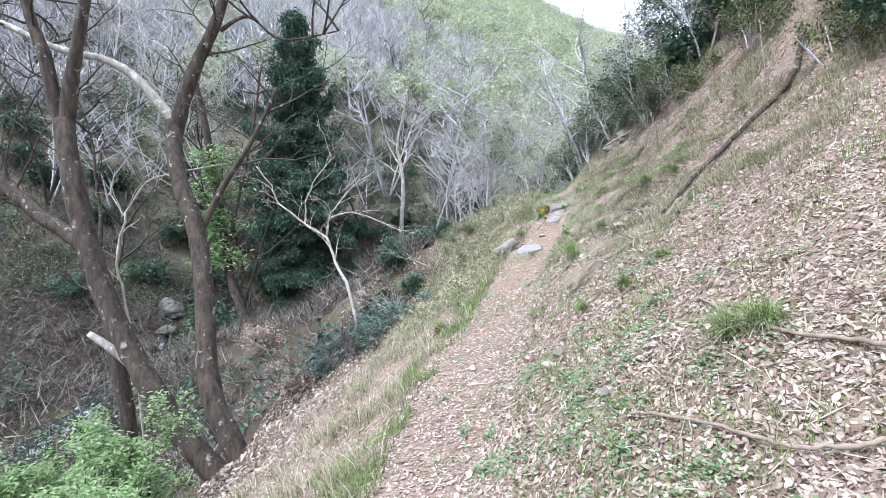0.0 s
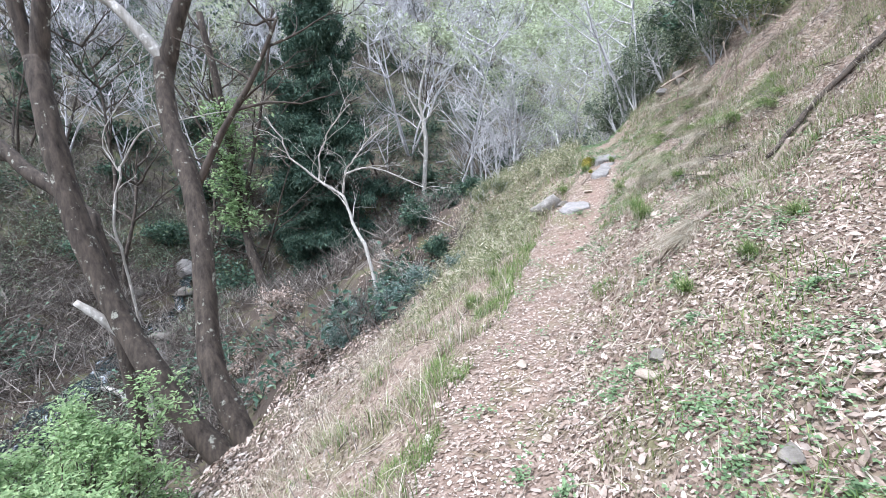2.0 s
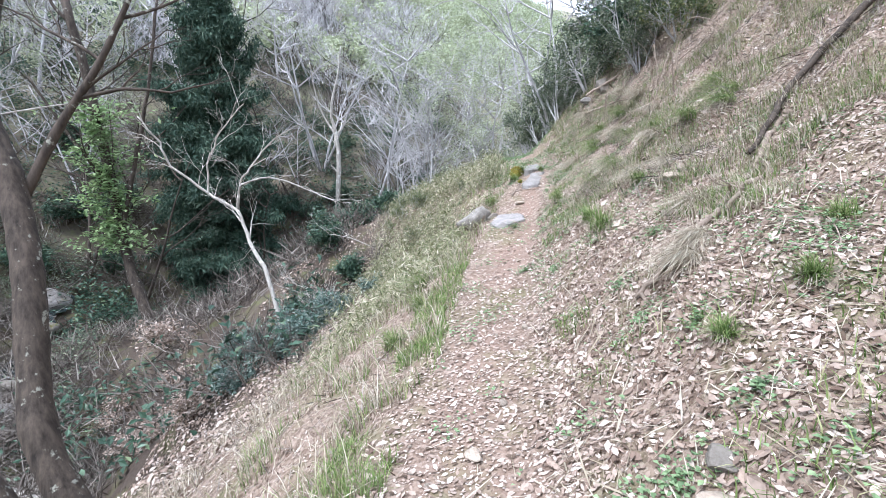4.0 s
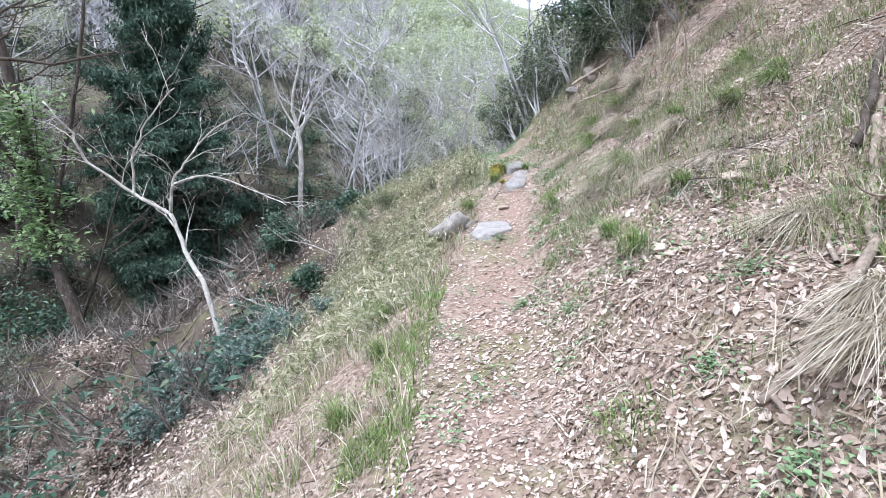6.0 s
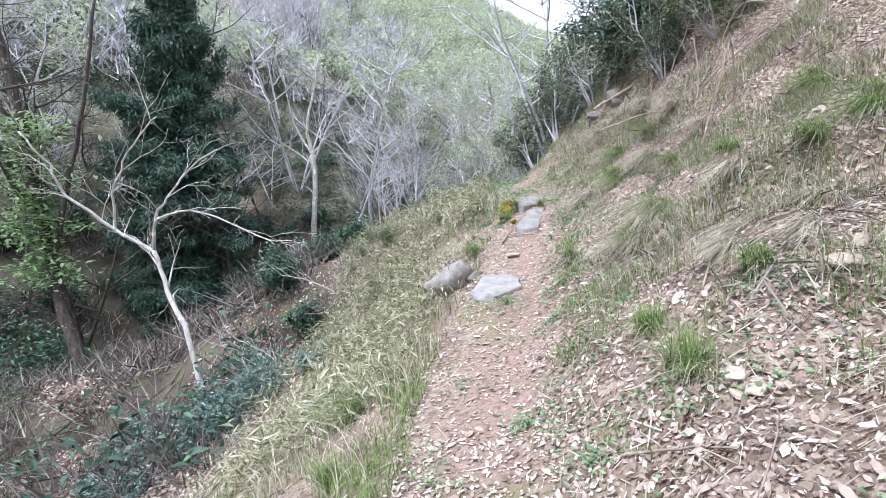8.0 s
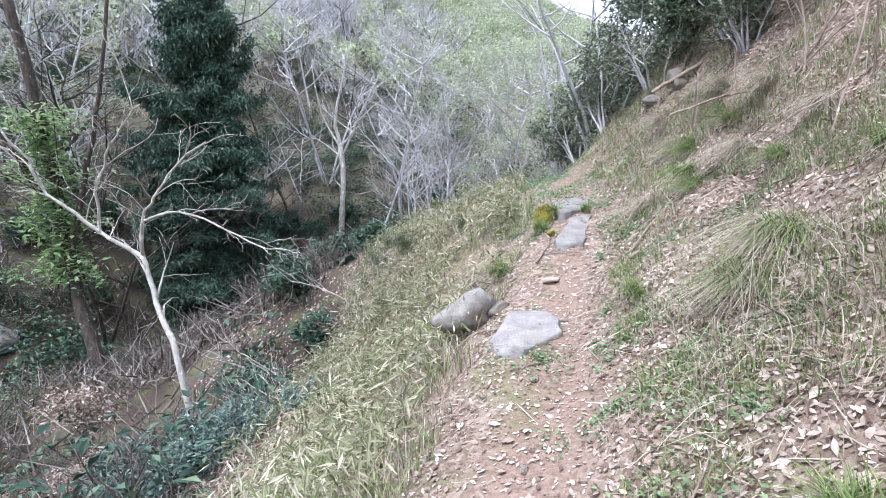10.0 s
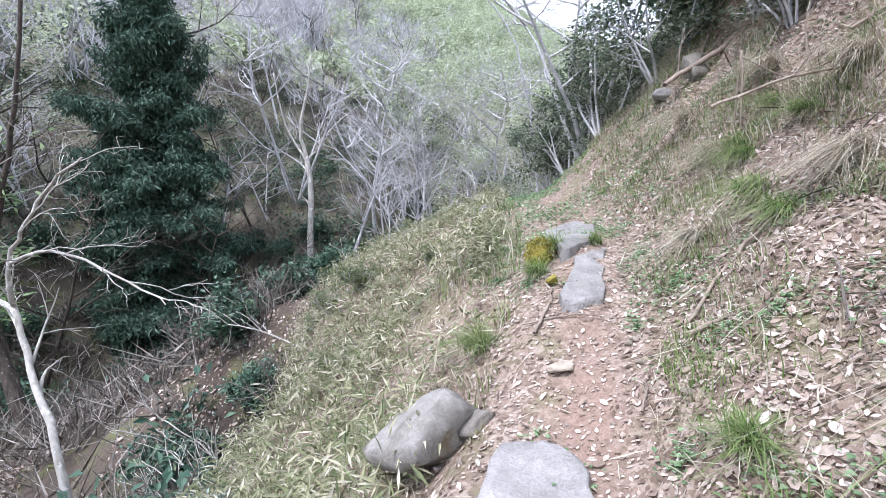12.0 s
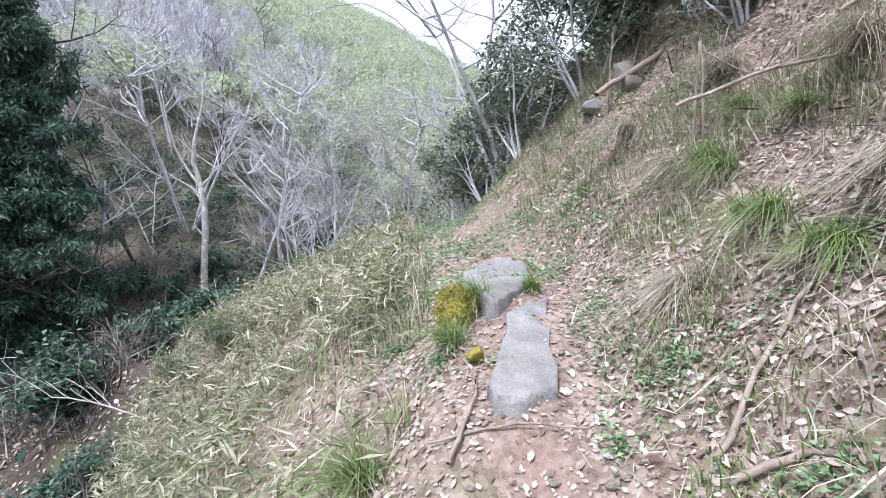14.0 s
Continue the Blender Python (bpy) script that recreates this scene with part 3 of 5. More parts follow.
cl = holder("climber", (-11.4, 26.0, gz), "light green climbing plant on a dark trunk", "climber")
pts = [(-0.1 - 0.045 * h + rng.normal(0, 0.50 * (1 + 0.7 * math.sin(h * 3.4))), rng.normal(-0.1, 0.35), h) for h in rng.uniform(3.8, 10.0, 1000)]
lv, lf = leaf_cloud(pts, rng, 0.26, 0.6, 2.0, 3, 0.12)
vv, vf = bark_tube(crooked((-0.15, -0.2, 3.5), (-0.05, 0, 1), 6.5, 12, 0.1, 0.1, random.Random(6)), 0.03, 0.015, random.Random(6), 5)
child("vine_stem", make_mesh("vine_stem", vv, vf, BARK), cl)
child("foliage", make_mesh("foliage", lv, lf, SPRING, False), cl)

wz = ground_at(-3.3, 38.6)
simple_tree("white_stem_tree", (-3.3, 38.6, wz), [
    (0.20, 0.15, [(-3.35, 38.6, wz - 0.3), (-3.3, 38.6, wz + 2.4), (-3.15, 38.6, wz + 4.6), (-3.3, 38.6, wz + 6.2)]),
    (0.13, 0.04, [(-3.3, 38.6, wz + 6.2), (-3.6, 38.6, wz + 8), (-3.1, 38.5, wz + 10), (-2.8, 38.4, wz + 12)]),
    (0.09, 0.03, [(-3.3, 38.6, wz + 6.2), (-4.4, 38.6, wz + 8.2), (-4.9, 38.5, wz + 11)]),
], PALE_BARK, "leafless tree with one whitish slender stem", 23, 3, 2, 1.8, 3)


# ---- bare woodland trees ----
def bare_tree_meshes(seed, height, stems):
    rnd = random.Random(seed)
    tv, tf, v, f = [], [], [], []
    for s in range(stems):
        a = rnd.uniform(0, 6.28)
        out = 0.12 if stems == 1 else 0.45
        line = crooked((0, 0, -0.4), (out * math.cos(a), out * math.sin(a), 1), height * rnd.uniform(0.7, 1), 9, 0.13, 0.05, rnd)
        r = height * 0.014 * (1 if stems == 1 else 0.7)
        tube(tv, tf, line, taper(10, r, r * 0.2), 7)
        for k in range(8 if stems == 1 else 5):
            i = rnd.randrange(3, 10)
            b = rnd.uniform(0, 6.28)
            limb = crooked(line[i], (math.cos(b), math.sin(b), 0.5), height * rnd.uniform(0.2, 0.42), 6, 0.2, 0.06, rnd)
            grow(v, f, limb, r * 0.42, 0.012, 2, rnd, 5, 42, 0.58, 0.22, 0.05, 0.15)
    return make_mesh("trunk", tv, tf, GREY_BARK), make_mesh("branches", v, f, GREY_BARK), make_mesh("trunk", tv, tf, BARK), make_mesh("branches", v, f, BARK)


VARIANTS = [bare_tree_meshes(40 + i, h, s) for i, (h, s) in enumerate([(9, 1), (8, 4), (10, 1), (7, 3), (9, 2)])]


def bare_tree(x, y, k, turn, size, dark=False, label="leafless grey woodland tree in the gully"):
    e = holder("woodland_tree", (x, y, ground_at(x, y) - 0.1), label, "tree", "bare woodland trees")
    e.rotation_euler, e.scale = (0, 0, turn), (size, size, size)
    t, b, dt, db = VARIANTS[k]
    child("trunk", dt if dark else t, e)
    child("crown", db if dark else b, e)
    return e


for x, y, k, size in ((2.9, 41, 1, 1.5), (4.6, 43, 3, 1.6), (0.4, 43, 0, 1.3), (6.4, 42, 2, 1.2), (-1.2, 40, 4, 1.2), (3.6, 46, 1, 1.6), (-5.0, 44, 1, 1.5), (1.4, 39, 1, 1.1), (7.6, 38, 3, 1.0), (9.4, 40, 1, 1.0), (1.8, 37, 3, 0.8)):
    bare_tree(x, y, k, x * 2.1, size, label="leafless tree with pale spreading stems beyond the trail")
rnd = random.Random(9)
for x, y, k, size in ((-17, 24, 2, 1.1), (-20, 28, 0, 1.2), (-15.5, 30, 4, 1.2), (-17.5, 34, 2, 1.2), (-22, 22, 0, 1.1), (-14, 39, 2, 1.1), (-7, 41, 4, 1.1), (-24, 30, 4, 1.1), (-13, 30, 4, 1.2), (-11, 43, 0, 1.2), (-5.8, 36, 3, 0.8), (-7.2, 34, 0, 0.8)):
    bare_tree(x, y, k, x * 1.7, size, dark=True, label="leafless dark-stemmed tree on the gully slope")
placed = 0
while placed < 110:
    q = rnd.uniform(8, 50)
    s = rnd.uniform(-42, 48)
    x, y = -0.55 * (q + 30) + 0.835 * s * 0.9 + 4, 0.835 * (q + 30) + 0.55 * s * 0.9
    if y < 18 or x > 0.5 * y + 4 or (y < 30 and x > -12) or abs(x + 10.6) < 4 and y < 39:
        continue
    bare_tree(x, y, rnd.randrange(5), rnd.uniform(0, 6.28), rnd.uniform(0.7, 1.25), rnd.random() < 0.2, "leafless grey tree on the opposite hillside")
    placed += 1


def spring_tree(x, y, k, turn, size, seed):
    """A bare stem whose twigs carry a thin veil of young leaves."""
    rng = np.random.RandomState(seed)
    e = bare_tree(x, y, k, turn, size, label="slender tree in pale green young leaf beyond the trail")
    me = VARIANTS[k][1]
    co = np.empty(len(me.vertices) * 3)
    me.vertices.foreach_get("co", co)
    co = co.reshape(-1, 3)
    # This leaf colour already holds the distance haze.
    lv, lf = leaf_cloud(co[rng.choice(len(co), 2600)], rng, 0.17, 0.7, 1.6, 1, 0.22)
    child("foliage", make_mesh("foliage", lv, lf, HAZED_GREEN, False), e, "pale green young leaves")


for i, (x, y, k, size) in enumerate(((6.6, 33, 0, 0.85), (5.2, 36.5, 2, 0.9), (8.3, 37.5, 4, 1.0), (7.2, 42, 0, 1.1), (9.8, 34, 2, 0.8), (10.5, 41, 4, 1.1), (4.4, 44, 2, 1.2), (-18.5, 40, 4, 1.2), (-14.0, 47, 2, 1.2))):
    spring_tree(x, y, k, 1.9 * i, size, 150 + i)


# ---- woods of the far hill ----
def hill_woods():
    rng = np.random.RandomState(12)
    n = 6600
    q, s = rng.uniform(24, 140, n), rng.uniform(-110, 130, n)
    x, y = -0.55 * (q + 26) + 0.835 * s, 0.835 * (q + 26) + 0.55 * s
    keep = (y > 30) & (np.abs(x) < 1.1 * y + 10)
    x, y = x[keep], y[keep]
    z = terrain(x, y)
    green = (value_noise(x / 18 + 2, y / 18) + 0.008 * (y - 70) + 0.016 * (x + 6) + rng.normal(0, 0.28, len(x))) > 0.16
    # crowns of upright twigs
    tx, ty, tz = x[~green], y[~green], z[~green]
    m = 46
    root = np.repeat(np.stack([tx, ty, tz], 1), m, 0)
    hgt = np.repeat(rng.uniform(3.5, 7.5, len(tx)), m)
    k = len(root)
    a = root + np.stack([rng.normal(0, 0.5, k), rng.normal(0, 0.5, k), hgt * rng.uniform(0.1, 0.75, k)], 1)
    way = np.stack([rng.normal(0, 0.55, k), rng.normal(0, 0.55, k), rng.uniform(0.3, 1.0, k)], 1)
    b = a + way * (hgt * rng.uniform(0.2, 0.42, k))[:, None]
    w = rng.uniform(0.02, 0.07, k)
    sx = np.stack([w, w * 0.3, np.zeros(k)], 1)
    sy = np.stack([-w * 0.4, w, np.zeros(k)], 1)
    v = np.stack([a - sx, a + sx, b, a - sy, a + sy, b + 0.01], 1).reshape(-1, 3)
    i = np.arange(k)[:, None] * 6
    f = np.concatenate([i + np.array([[0, 1, 2]]), i + np.array([[3, 4, 5]])], 0)
    # Twigs and spring leaves here have the distance haze in their base colour.
    tagged(new("hillside_wood", make_mesh("hillside_wood", v, f, HAZED_TWIG, False)), "leafless grey-brown wood covering the far hillside", "wood", kind="stuff")
    gx, gy, gz_ = x[green], y[green], z[green]
    m = 150
    root = np.repeat(np.stack([gx, gy, gz_], 1), m, 0)
    k = len(root)
    rad = np.repeat(rng.uniform(1.2, 2.8, len(gx)), m)[:, None]
    d = rng.normal(0, 1, (k, 3))
    d /= np.linalg.norm(d, axis=1)[:, None]
    p = root + d * rad * rng.uniform(0.3, 1, (k, 1)) * np.array([1, 1, 0.9]) + np.concatenate([np.zeros((k, 2)), 2.6 + rad * 0.6], 1)
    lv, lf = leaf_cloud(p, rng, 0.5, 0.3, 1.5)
    tagged(new("spring_wood", make_mesh("spring_wood", lv, lf, HAZED_GREEN, False)), "fresh light green trees on the upper hillside", "wood", kind="stuff")


hill_woods()


def understory():
    """Grey brush and dark low evergreens under the trees of the gully and the near hillside."""
    rng = np.random.RandomState(14)
    n = 13000
    q, s = rng.uniform(-20, 48, n), rng.uniform(-45, 45, n)
    x, y = -0.55 * (q + 26) + 0.835 * s, 0.835 * (q + 26) + 0.55 * s
    d = x - smooth_interp(y, PY, PX)
    keep = (y > 6) & (d < -3.4 - 2.2 * np.clip((y - 10) / 8, 0, 1)) & (np.abs(x) < 1.2 * y + 6) & ((y > 12.5) | (d < -8.5))
    x, y = x[keep], y[keep]
    p = np.stack([x, y, terrain(x, y)], 1)
    lush = value_noise(x / 4.5 + 8, y / 4.5) + rng.normal(0, 0.10, len(x)) > np.where(y > 25, 0.02, 0.30)
    m = 26
    root = np.repeat(p[~lush], m, 0)
    k = len(root)
    a = root + np.concatenate([rng.normal(0, 0.35, (k, 2)), rng.uniform(-0.05, 0.5, (k, 1))], 1)
    b = a + np.concatenate([rng.normal(0, 0.45, (k, 2)), rng.uniform(0.1, 0.9, (k, 1))], 1)
    w = rng.uniform(0.008, 0.026, (k, 1))
    side = np.cross(b - a, rng.normal(0, 1, (k, 3)))
    side *= w / (np.linalg.norm(side, axis=1)[:, None] + 1e-9)
    v = np.stack([a - side, a + side, b], 1).reshape(-1, 3)
    tagged(new("brushwood", make_mesh("brushwood", v, np.arange(3 * k).reshape(-1, 3), BRUSH_TWIG, False)), "grey leafless undergrowth on the shaded gully sides", "undergrowth", kind="stuff")
    root = np.repeat(p[lush], 56, 0)
    k = len(root)
    root = root + np.concatenate([rng.normal(0, 0.4, (k, 2)), np.abs(rng.normal(0.1, 0.45, (k, 1)))], 1)
    lv, lf = leaf_cloud(root, rng, 0.23, 0.5, 2.0)
    tagged(new("evergreen_undergrowth", make_mesh("evergreen_undergrowth", lv, lf, EVERGREEN, False)), "dark low evergreen undergrowth on the shaded hillside", "undergrowth", kind="stuff")


understory()


def thicket():
    """Pale ferny growth and dry stems on the gully floor beside the stream."""
    rng = np.random.RandomState(19)
    n = 2600
    x, y = rng.uniform(-27, -8, n), rng.uniform(9, 31, n)
    keep = (np.abs(x + 14.3) > 1.1) & (x < -0.42 * y - 2.0)
    x, y = x[keep], y[keep]
    p = np.stack([x, y, terrain(x, y)], 1)
    lush = value_noise(x / 3.0 + 40, y / 3.0) + rng.normal(0, 0.1, len(x)) > 0.0
    root = np.repeat(p[lush], 46, 0)
    k = len(root)
    root = root + np.concatenate([rng.normal(0, 0.38, (k, 2)), np.abs(rng.normal(0.1, 0.4, (k, 1)))], 1)
    lv, lf = leaf_cloud(root, rng, 0.15, 0.6, 2.6)
    tagged(new("ferny_undergrowth", make_mesh("ferny_undergrowth", lv, lf, BUSH_LEAF, False)), "grey-green ferny undergrowth beside the stream", "undergrowth", kind="stuff")
    root = np.repeat(p[~lush], 24, 0)
    k = len(root)
    a = root + np.concatenate([rng.normal(0, 0.4, (k, 2)), rng.uniform(0, 0.5, (k, 1))], 1)
    b = a + np.concatenate([rng.normal(0, 0.5, (k, 2)), rng.uniform(-0.1, 0.7, (k, 1))], 1)
    side = np.cross(b - a, rng.normal(0, 1, (k, 3)))
    side *= rng.uniform(0.008, 0.02, (k, 1)) / (np.linalg.norm(side, axis=1)[:, None] + 1e-9)
    v = np.stack([a - side, a + side, b], 1).reshape(-1, 3)
    tagged(new("dry_stems", make_mesh("dry_stems", v, np.arange(3 * k).reshape(-1, 3), BRUSH_TWIG, False)), "brown dry stems on the gully floor", "undergrowth", kind="stuff")


thicket()


# ---- shrubs ----
TEAL_LEAF = island_material("blue_green_leaf", [(0, (0.06, 0.105, 0.085)), (0.5, (0.13, 0.20, 0.165)), (0.8, (0.24, 0.32, 0.27)), (1, (0.46, 0.52, 0.46))], 0.35, 0.15, 4)


def shrub_meshes(seed, radius, height, leaf, mat, count, bark=BARK, flat=0.4, aspect=2.2, bare=False):
    rnd, rng = random.Random(seed), np.random.RandomState(seed)
    v, f, tips = [], [], []
    for k in range(9):
        a = rnd.uniform(0, 6.28)
        s = rnd.uniform(0.3, 1.0) * radius / height
        line = crooked((0.1 * math.cos(a), 0.1 * math.sin(a), -0.1), (s * math.cos(a), s * math.sin(a), 1), height * rnd.uniform(0.6, 1.0), 6, 0.16, 0.0, rnd)
        grow(v, f, line, 0.014 * height + 0.006, 0.005, 2, rnd, 4, 48, 0.6, 0.22, 0.02, 0.25, tips, 5)
    stems = make_mesh("stems", v, f, bark)
    if bare:
        return stems, None
    pick = rng.choice(len(tips), count)
    lv, lf = leaf_cloud([tips[i] for i in pick], rng, leaf, flat, aspect, 1, leaf * 0.8)
    return stems, make_mesh("foliage", lv, lf, mat, False)


def shrub(name, meshes, x, y, turn, size, label, group, sink=0.0, z=None):
    e = holder(name, (x, y, (ground_at(x, y) if z is None else z) - sink), label, "shrub", group)
    e.rotation_euler, e.scale = (0, 0, turn), (size, size, size)
    child("stem", meshes[0], e)
    if meshes[1]:
        child("foliage", meshes[1], e)
    return e


AOKI = [shrub_meshes(60 + i, 0.8, 1.1, 0.14, EVERGREEN, 2600) for i in range(3)]
TEAL = [shrub_meshes(64 + i, 0.8, 1.0, 0.12, TEAL_LEAF, 2000, GREY_BARK) for i in range(3)]
BANK = [shrub_meshes(70 + i, 1.1, 1.3, 0.08, BANK_LEAF, 2600, GREY_BARK) for i in range(3)]
EVER = [shrub_meshes(80 + i, 1.3, 1.7, 0.085, BUSH_LEAF, 4200, GREY_BARK) for i in range(3)]
SPRAY = shrub_meshes(90, 1.5, 2.2, 0.09, SPRING, 9000, flat=0.7)
BRUSH = [shrub_meshes(95 + i, 0.9, 1.1, 0.1, None, 0, BRUSH_TWIG, bare=True) for i in range(3)]
RED = shrub_meshes(98, 1.2, 1.0, 0.1, LITTER, 1600, DEADWOOD)
for x, y, s in ((-2.2, 14.3, 0.8), (-1.7, 14.4, 0.65), (-2.6, 13.6, 0.7), (-1.2, 13.6, 0.55), (-0.4, 13.4, 0.4), (-3.4, 14.6, 0.7), (-3.2, 12.9, 0.6), (-1.9, 13.9, 0.6)):
    shrub("evergreen_shrub", TEAL[int(x * 7) % 3], x, y, x * 5, s, "dark glossy evergreen shrub on the gully bank", "gully shrubs")
for x, y, s in ((-23, 34, 1.3), (-26, 37, 1.4), (-30, 36.5, 1.5), (-25, 31.7, 1.2), (-18, 33, 1.2), (-16, 36, 1.2), (-20, 38, 1.3), (-28, 33, 1.3), (-3.4, 41, 1.0), (-7, 40, 1.0), (-2.5, 36, 1.0), (0.6, 36.5, 1.0), (-5.2, 39, 0.9), (-21, 31, 1.1), (-33, 42, 1.5), (-15, 44, 1.4), (-2.0, 31, 0.9), (0.4, 30, 0.9), (-3.6, 27, 0.8), (1.5, 28, 0.9), (-1.5, 16.4, 0.55), (-2.2, 17.4, 0.7), (-1.0, 17.9, 0.55), (-2.0, 19.8, 0.8), (-1.2, 21.6, 0.8), (0.2, 20.2, 0.6), (-2.6, 23.6, 0.8), (-5.0, 30.0, 1.1), (-4.0, 32.6, 1.0), (-2.6, 29.2, 0.9), (-4.6, 24.8, 0.8), (-15.0, 32.0, 1.1), (-17.2, 28.6, 1.1), (-19.5, 25.5, 1.0)):
    shrub("evergreen_shrub", AOKI[int(abs(x) * 7) % 3], x, y, x * 5, s * 1.25, "dark evergreen shrub on the shaded slope", "gully shrubs")
shrub("spring_bush", SPRAY, -5.0, 7.2, 0.3, 0.95, "light green spring bush below the trail", "spring bushes", z=-4.6)
shrub("spring_bush", SPRAY, -6.6, 7.4, 2.2, 0.9, "light green spring bush below the trail", "spring bushes", z=-4.95)
shrub("withered_shrub", RED, -7.0, 19.5, 0.4, 1.2, "withered reddish-brown shrub in the gully", "withered shrubs")
for x, y, t in ((-5.2, 15.6, 0.2), (-4.2, 13.2, 2.0), (-6.9, 16.4, 3.1), (-5.8, 14.2, 4.0), (-8.4, 18.2, 5.0)):
    shrub("withered_shrub", RED, x, y, t, 0.8, "withered reddish-brown shrub in the gully", "withered shrubs")
shrub("withered_shrub", RED, -6.0, 17.6, 1.4, 0.9, "withered reddish-brown shrub in the gully", "withered shrubs")
rnd = random.Random(31)
for x, y, t in ((-0.2, 15.9, 0.6), (-0.9, 16.9, 2.2), (-1.8, 16.0, 4.1), (-0.6, 18.2, 1.2), (-2.4, 18.3, 5.2)):
    shrub("bare_brush", BRUSH[int(t) % 3], x, y, t, 0.75, "leafless grey brushwood in the gully", "gully brushwood")
for i in range(60):
    y = rnd.uniform(12.5, 36)
    x = float(smooth_interp(np.array([y]), PY, PX)[0]) - rnd.uniform(4.2, 13) - max(0, 14 - y) * 0.4
    shrub("bare_brush", BRUSH[i % 3], x, y, i, rnd.uniform(0.6, 1.3), "leafless grey brushwood in the gully", "gully brushwood")
for i in range(16):
    y = rnd.uniform(14.5, 24)
    x = float(smooth_interp(np.array([y]), PY, PX)[0]) - rnd.uniform(1.6, 4.5)
    shrub("low_bush", BANK[i % 3], x, y, i, rnd.uniform(0.2, 0.4), "low yellowish-green bush on the bank edge", "bank edge bushes")
# bushes over the upper bank
for x, y, z, size in ((6.4, 15.6, 3.7, 0.9), (6.9, 14.4, 4.0, 1.0), (6.2, 16.6, 3.8, 0.9), (7.6, 13.2, 4.4, 1.0), (6.6, 8.2, 3.6, 0.8), (5.6, 6.0, 2.9, 0.7)):
    shrub("dark_bush", AOKI[int(y) % 3], x, y, y * 2, size * 1.2, "dark evergreen bush hanging over the bank", "bank top bushes")
for x, y, s, m in ((6.2, 13.4, 1.0, BANK), (7.0, 11.6, 1.1, BANK), (6.0, 15.0, 1.0, EVER), (5.6, 16.6, 1.0, EVER), (5.3, 18.0, 1.0, EVER), (5.2, 19.4, 1.0, EVER), (6.6, 17.5, 1.4, EVER), (5.4, 21.0, 1.1, EVER), (6.4, 20.0, 1.5, EVER),
                   (7.4, 15.0, 1.5, EVER), (8.2, 13.0, 1.5, BANK), (7.6, 10.0, 1.2, BANK), (8.6, 11, 1.5, EVER), (6.9, 8.6, 1.0, BANK), (5.9, 6.4, 0.9, BANK), (5.8, 7.6, 0.8, BANK), (6.6, 6.6, 1.2, BANK), (7.8, 8.0, 1.4, BANK), (6.3, 22.5, 1.2, EVER), (8, 18, 1.8, EVER), (9, 15, 1.8, EVER), (7.2, 23, 1.5, EVER), (5.8, 14.3, 0.7, EVER)):
    shrub("overhanging_bush", m[int(y * 3) % 3], x, y, y * 3, s, "dense grey-green bush overhanging the bank", "bank top bushes", sink=0.1)


# ---- stones ----
def slab(name, corners, tops, thick, mat, label, seed, group=""):
    """A flat stone: its outline, the height of the top at each corner, and its thickness."""
    rnd = random.Random(seed)
    bm = bmesh.new()
    n = len(corners)
    cx, cy = sum(c[0] for c in corners) / n, sum(c[1] for c in corners) / n
    cz = sum(tops) / n
    up, low = [], []
    for i in range(n):
        for k in range(3):
            j, t = (i + 1) % n, k / 3
            x = corners[i][0] * (1 - t) + corners[j][0] * t + rnd.gauss(0, 0.012)
            y = corners[i][1] * (1 - t) + corners[j][1] * t + rnd.gauss(0, 0.012)
            z = tops[i] * (1 - t) + tops[j] * t
            up.append(bm.verts.new((x - cx, y - cy, z - cz + rnd.gauss(0, 0.008))))
            low.append(bm.verts.new(((x - cx) * 1.06, (y - cy) * 1.06, z - cz - thick)))
    bm.faces.new(up)
    bm.faces.new(low[::-1])
    m = len(up)
    for i in range(m):
        bm.faces.new((up[i], low[i], low[(i + 1) % m], up[(i + 1) % m]))
    bmesh.ops.recalc_face_normals(bm, faces=bm.faces[:])
    rim = [e for e in bm.edges if abs(e.verts[0].co.z + e.verts[1].co.z) < 2 * thick and all(v in up for v in e.verts)]
    bmesh.ops.bevel(bm, geom=rim, offset=0.022, segments=2, affect="EDGES", profile=0.6)
    bmesh.ops.triangulate(bm, faces=bm.faces[:])
    bmesh.ops.subdivide_edges(bm, edges=[e for e in bm.edges if e.calc_length() > 0.09], cuts=2, use_grid_fill=True)
    for v in bm.verts:
        p = v.co * 4.0 + Vector((seed, 0, 0))
        v.co += Vector((0, 0, 1)) * (noise.noise(p) * 0.018 + noise.noise(p * 3.5) * 0.007) + Vector((noise.noise(p * 1.4), noise.noise(p * 1.5 + Vector((4, 0, 0))), 0)) * 0.009
    me = bpy.data.meshes.new(name)
    bm.to_mesh(me)
    bm.free()
    me.materials.append(mat)
    me.polygons.foreach_set("use_smooth", np.ones(len(me.polygons), dtype=bool))
    ob = new(name, me)
    ob.location = (cx, cy, cz)
    return tagged(ob, label, "stone", group)


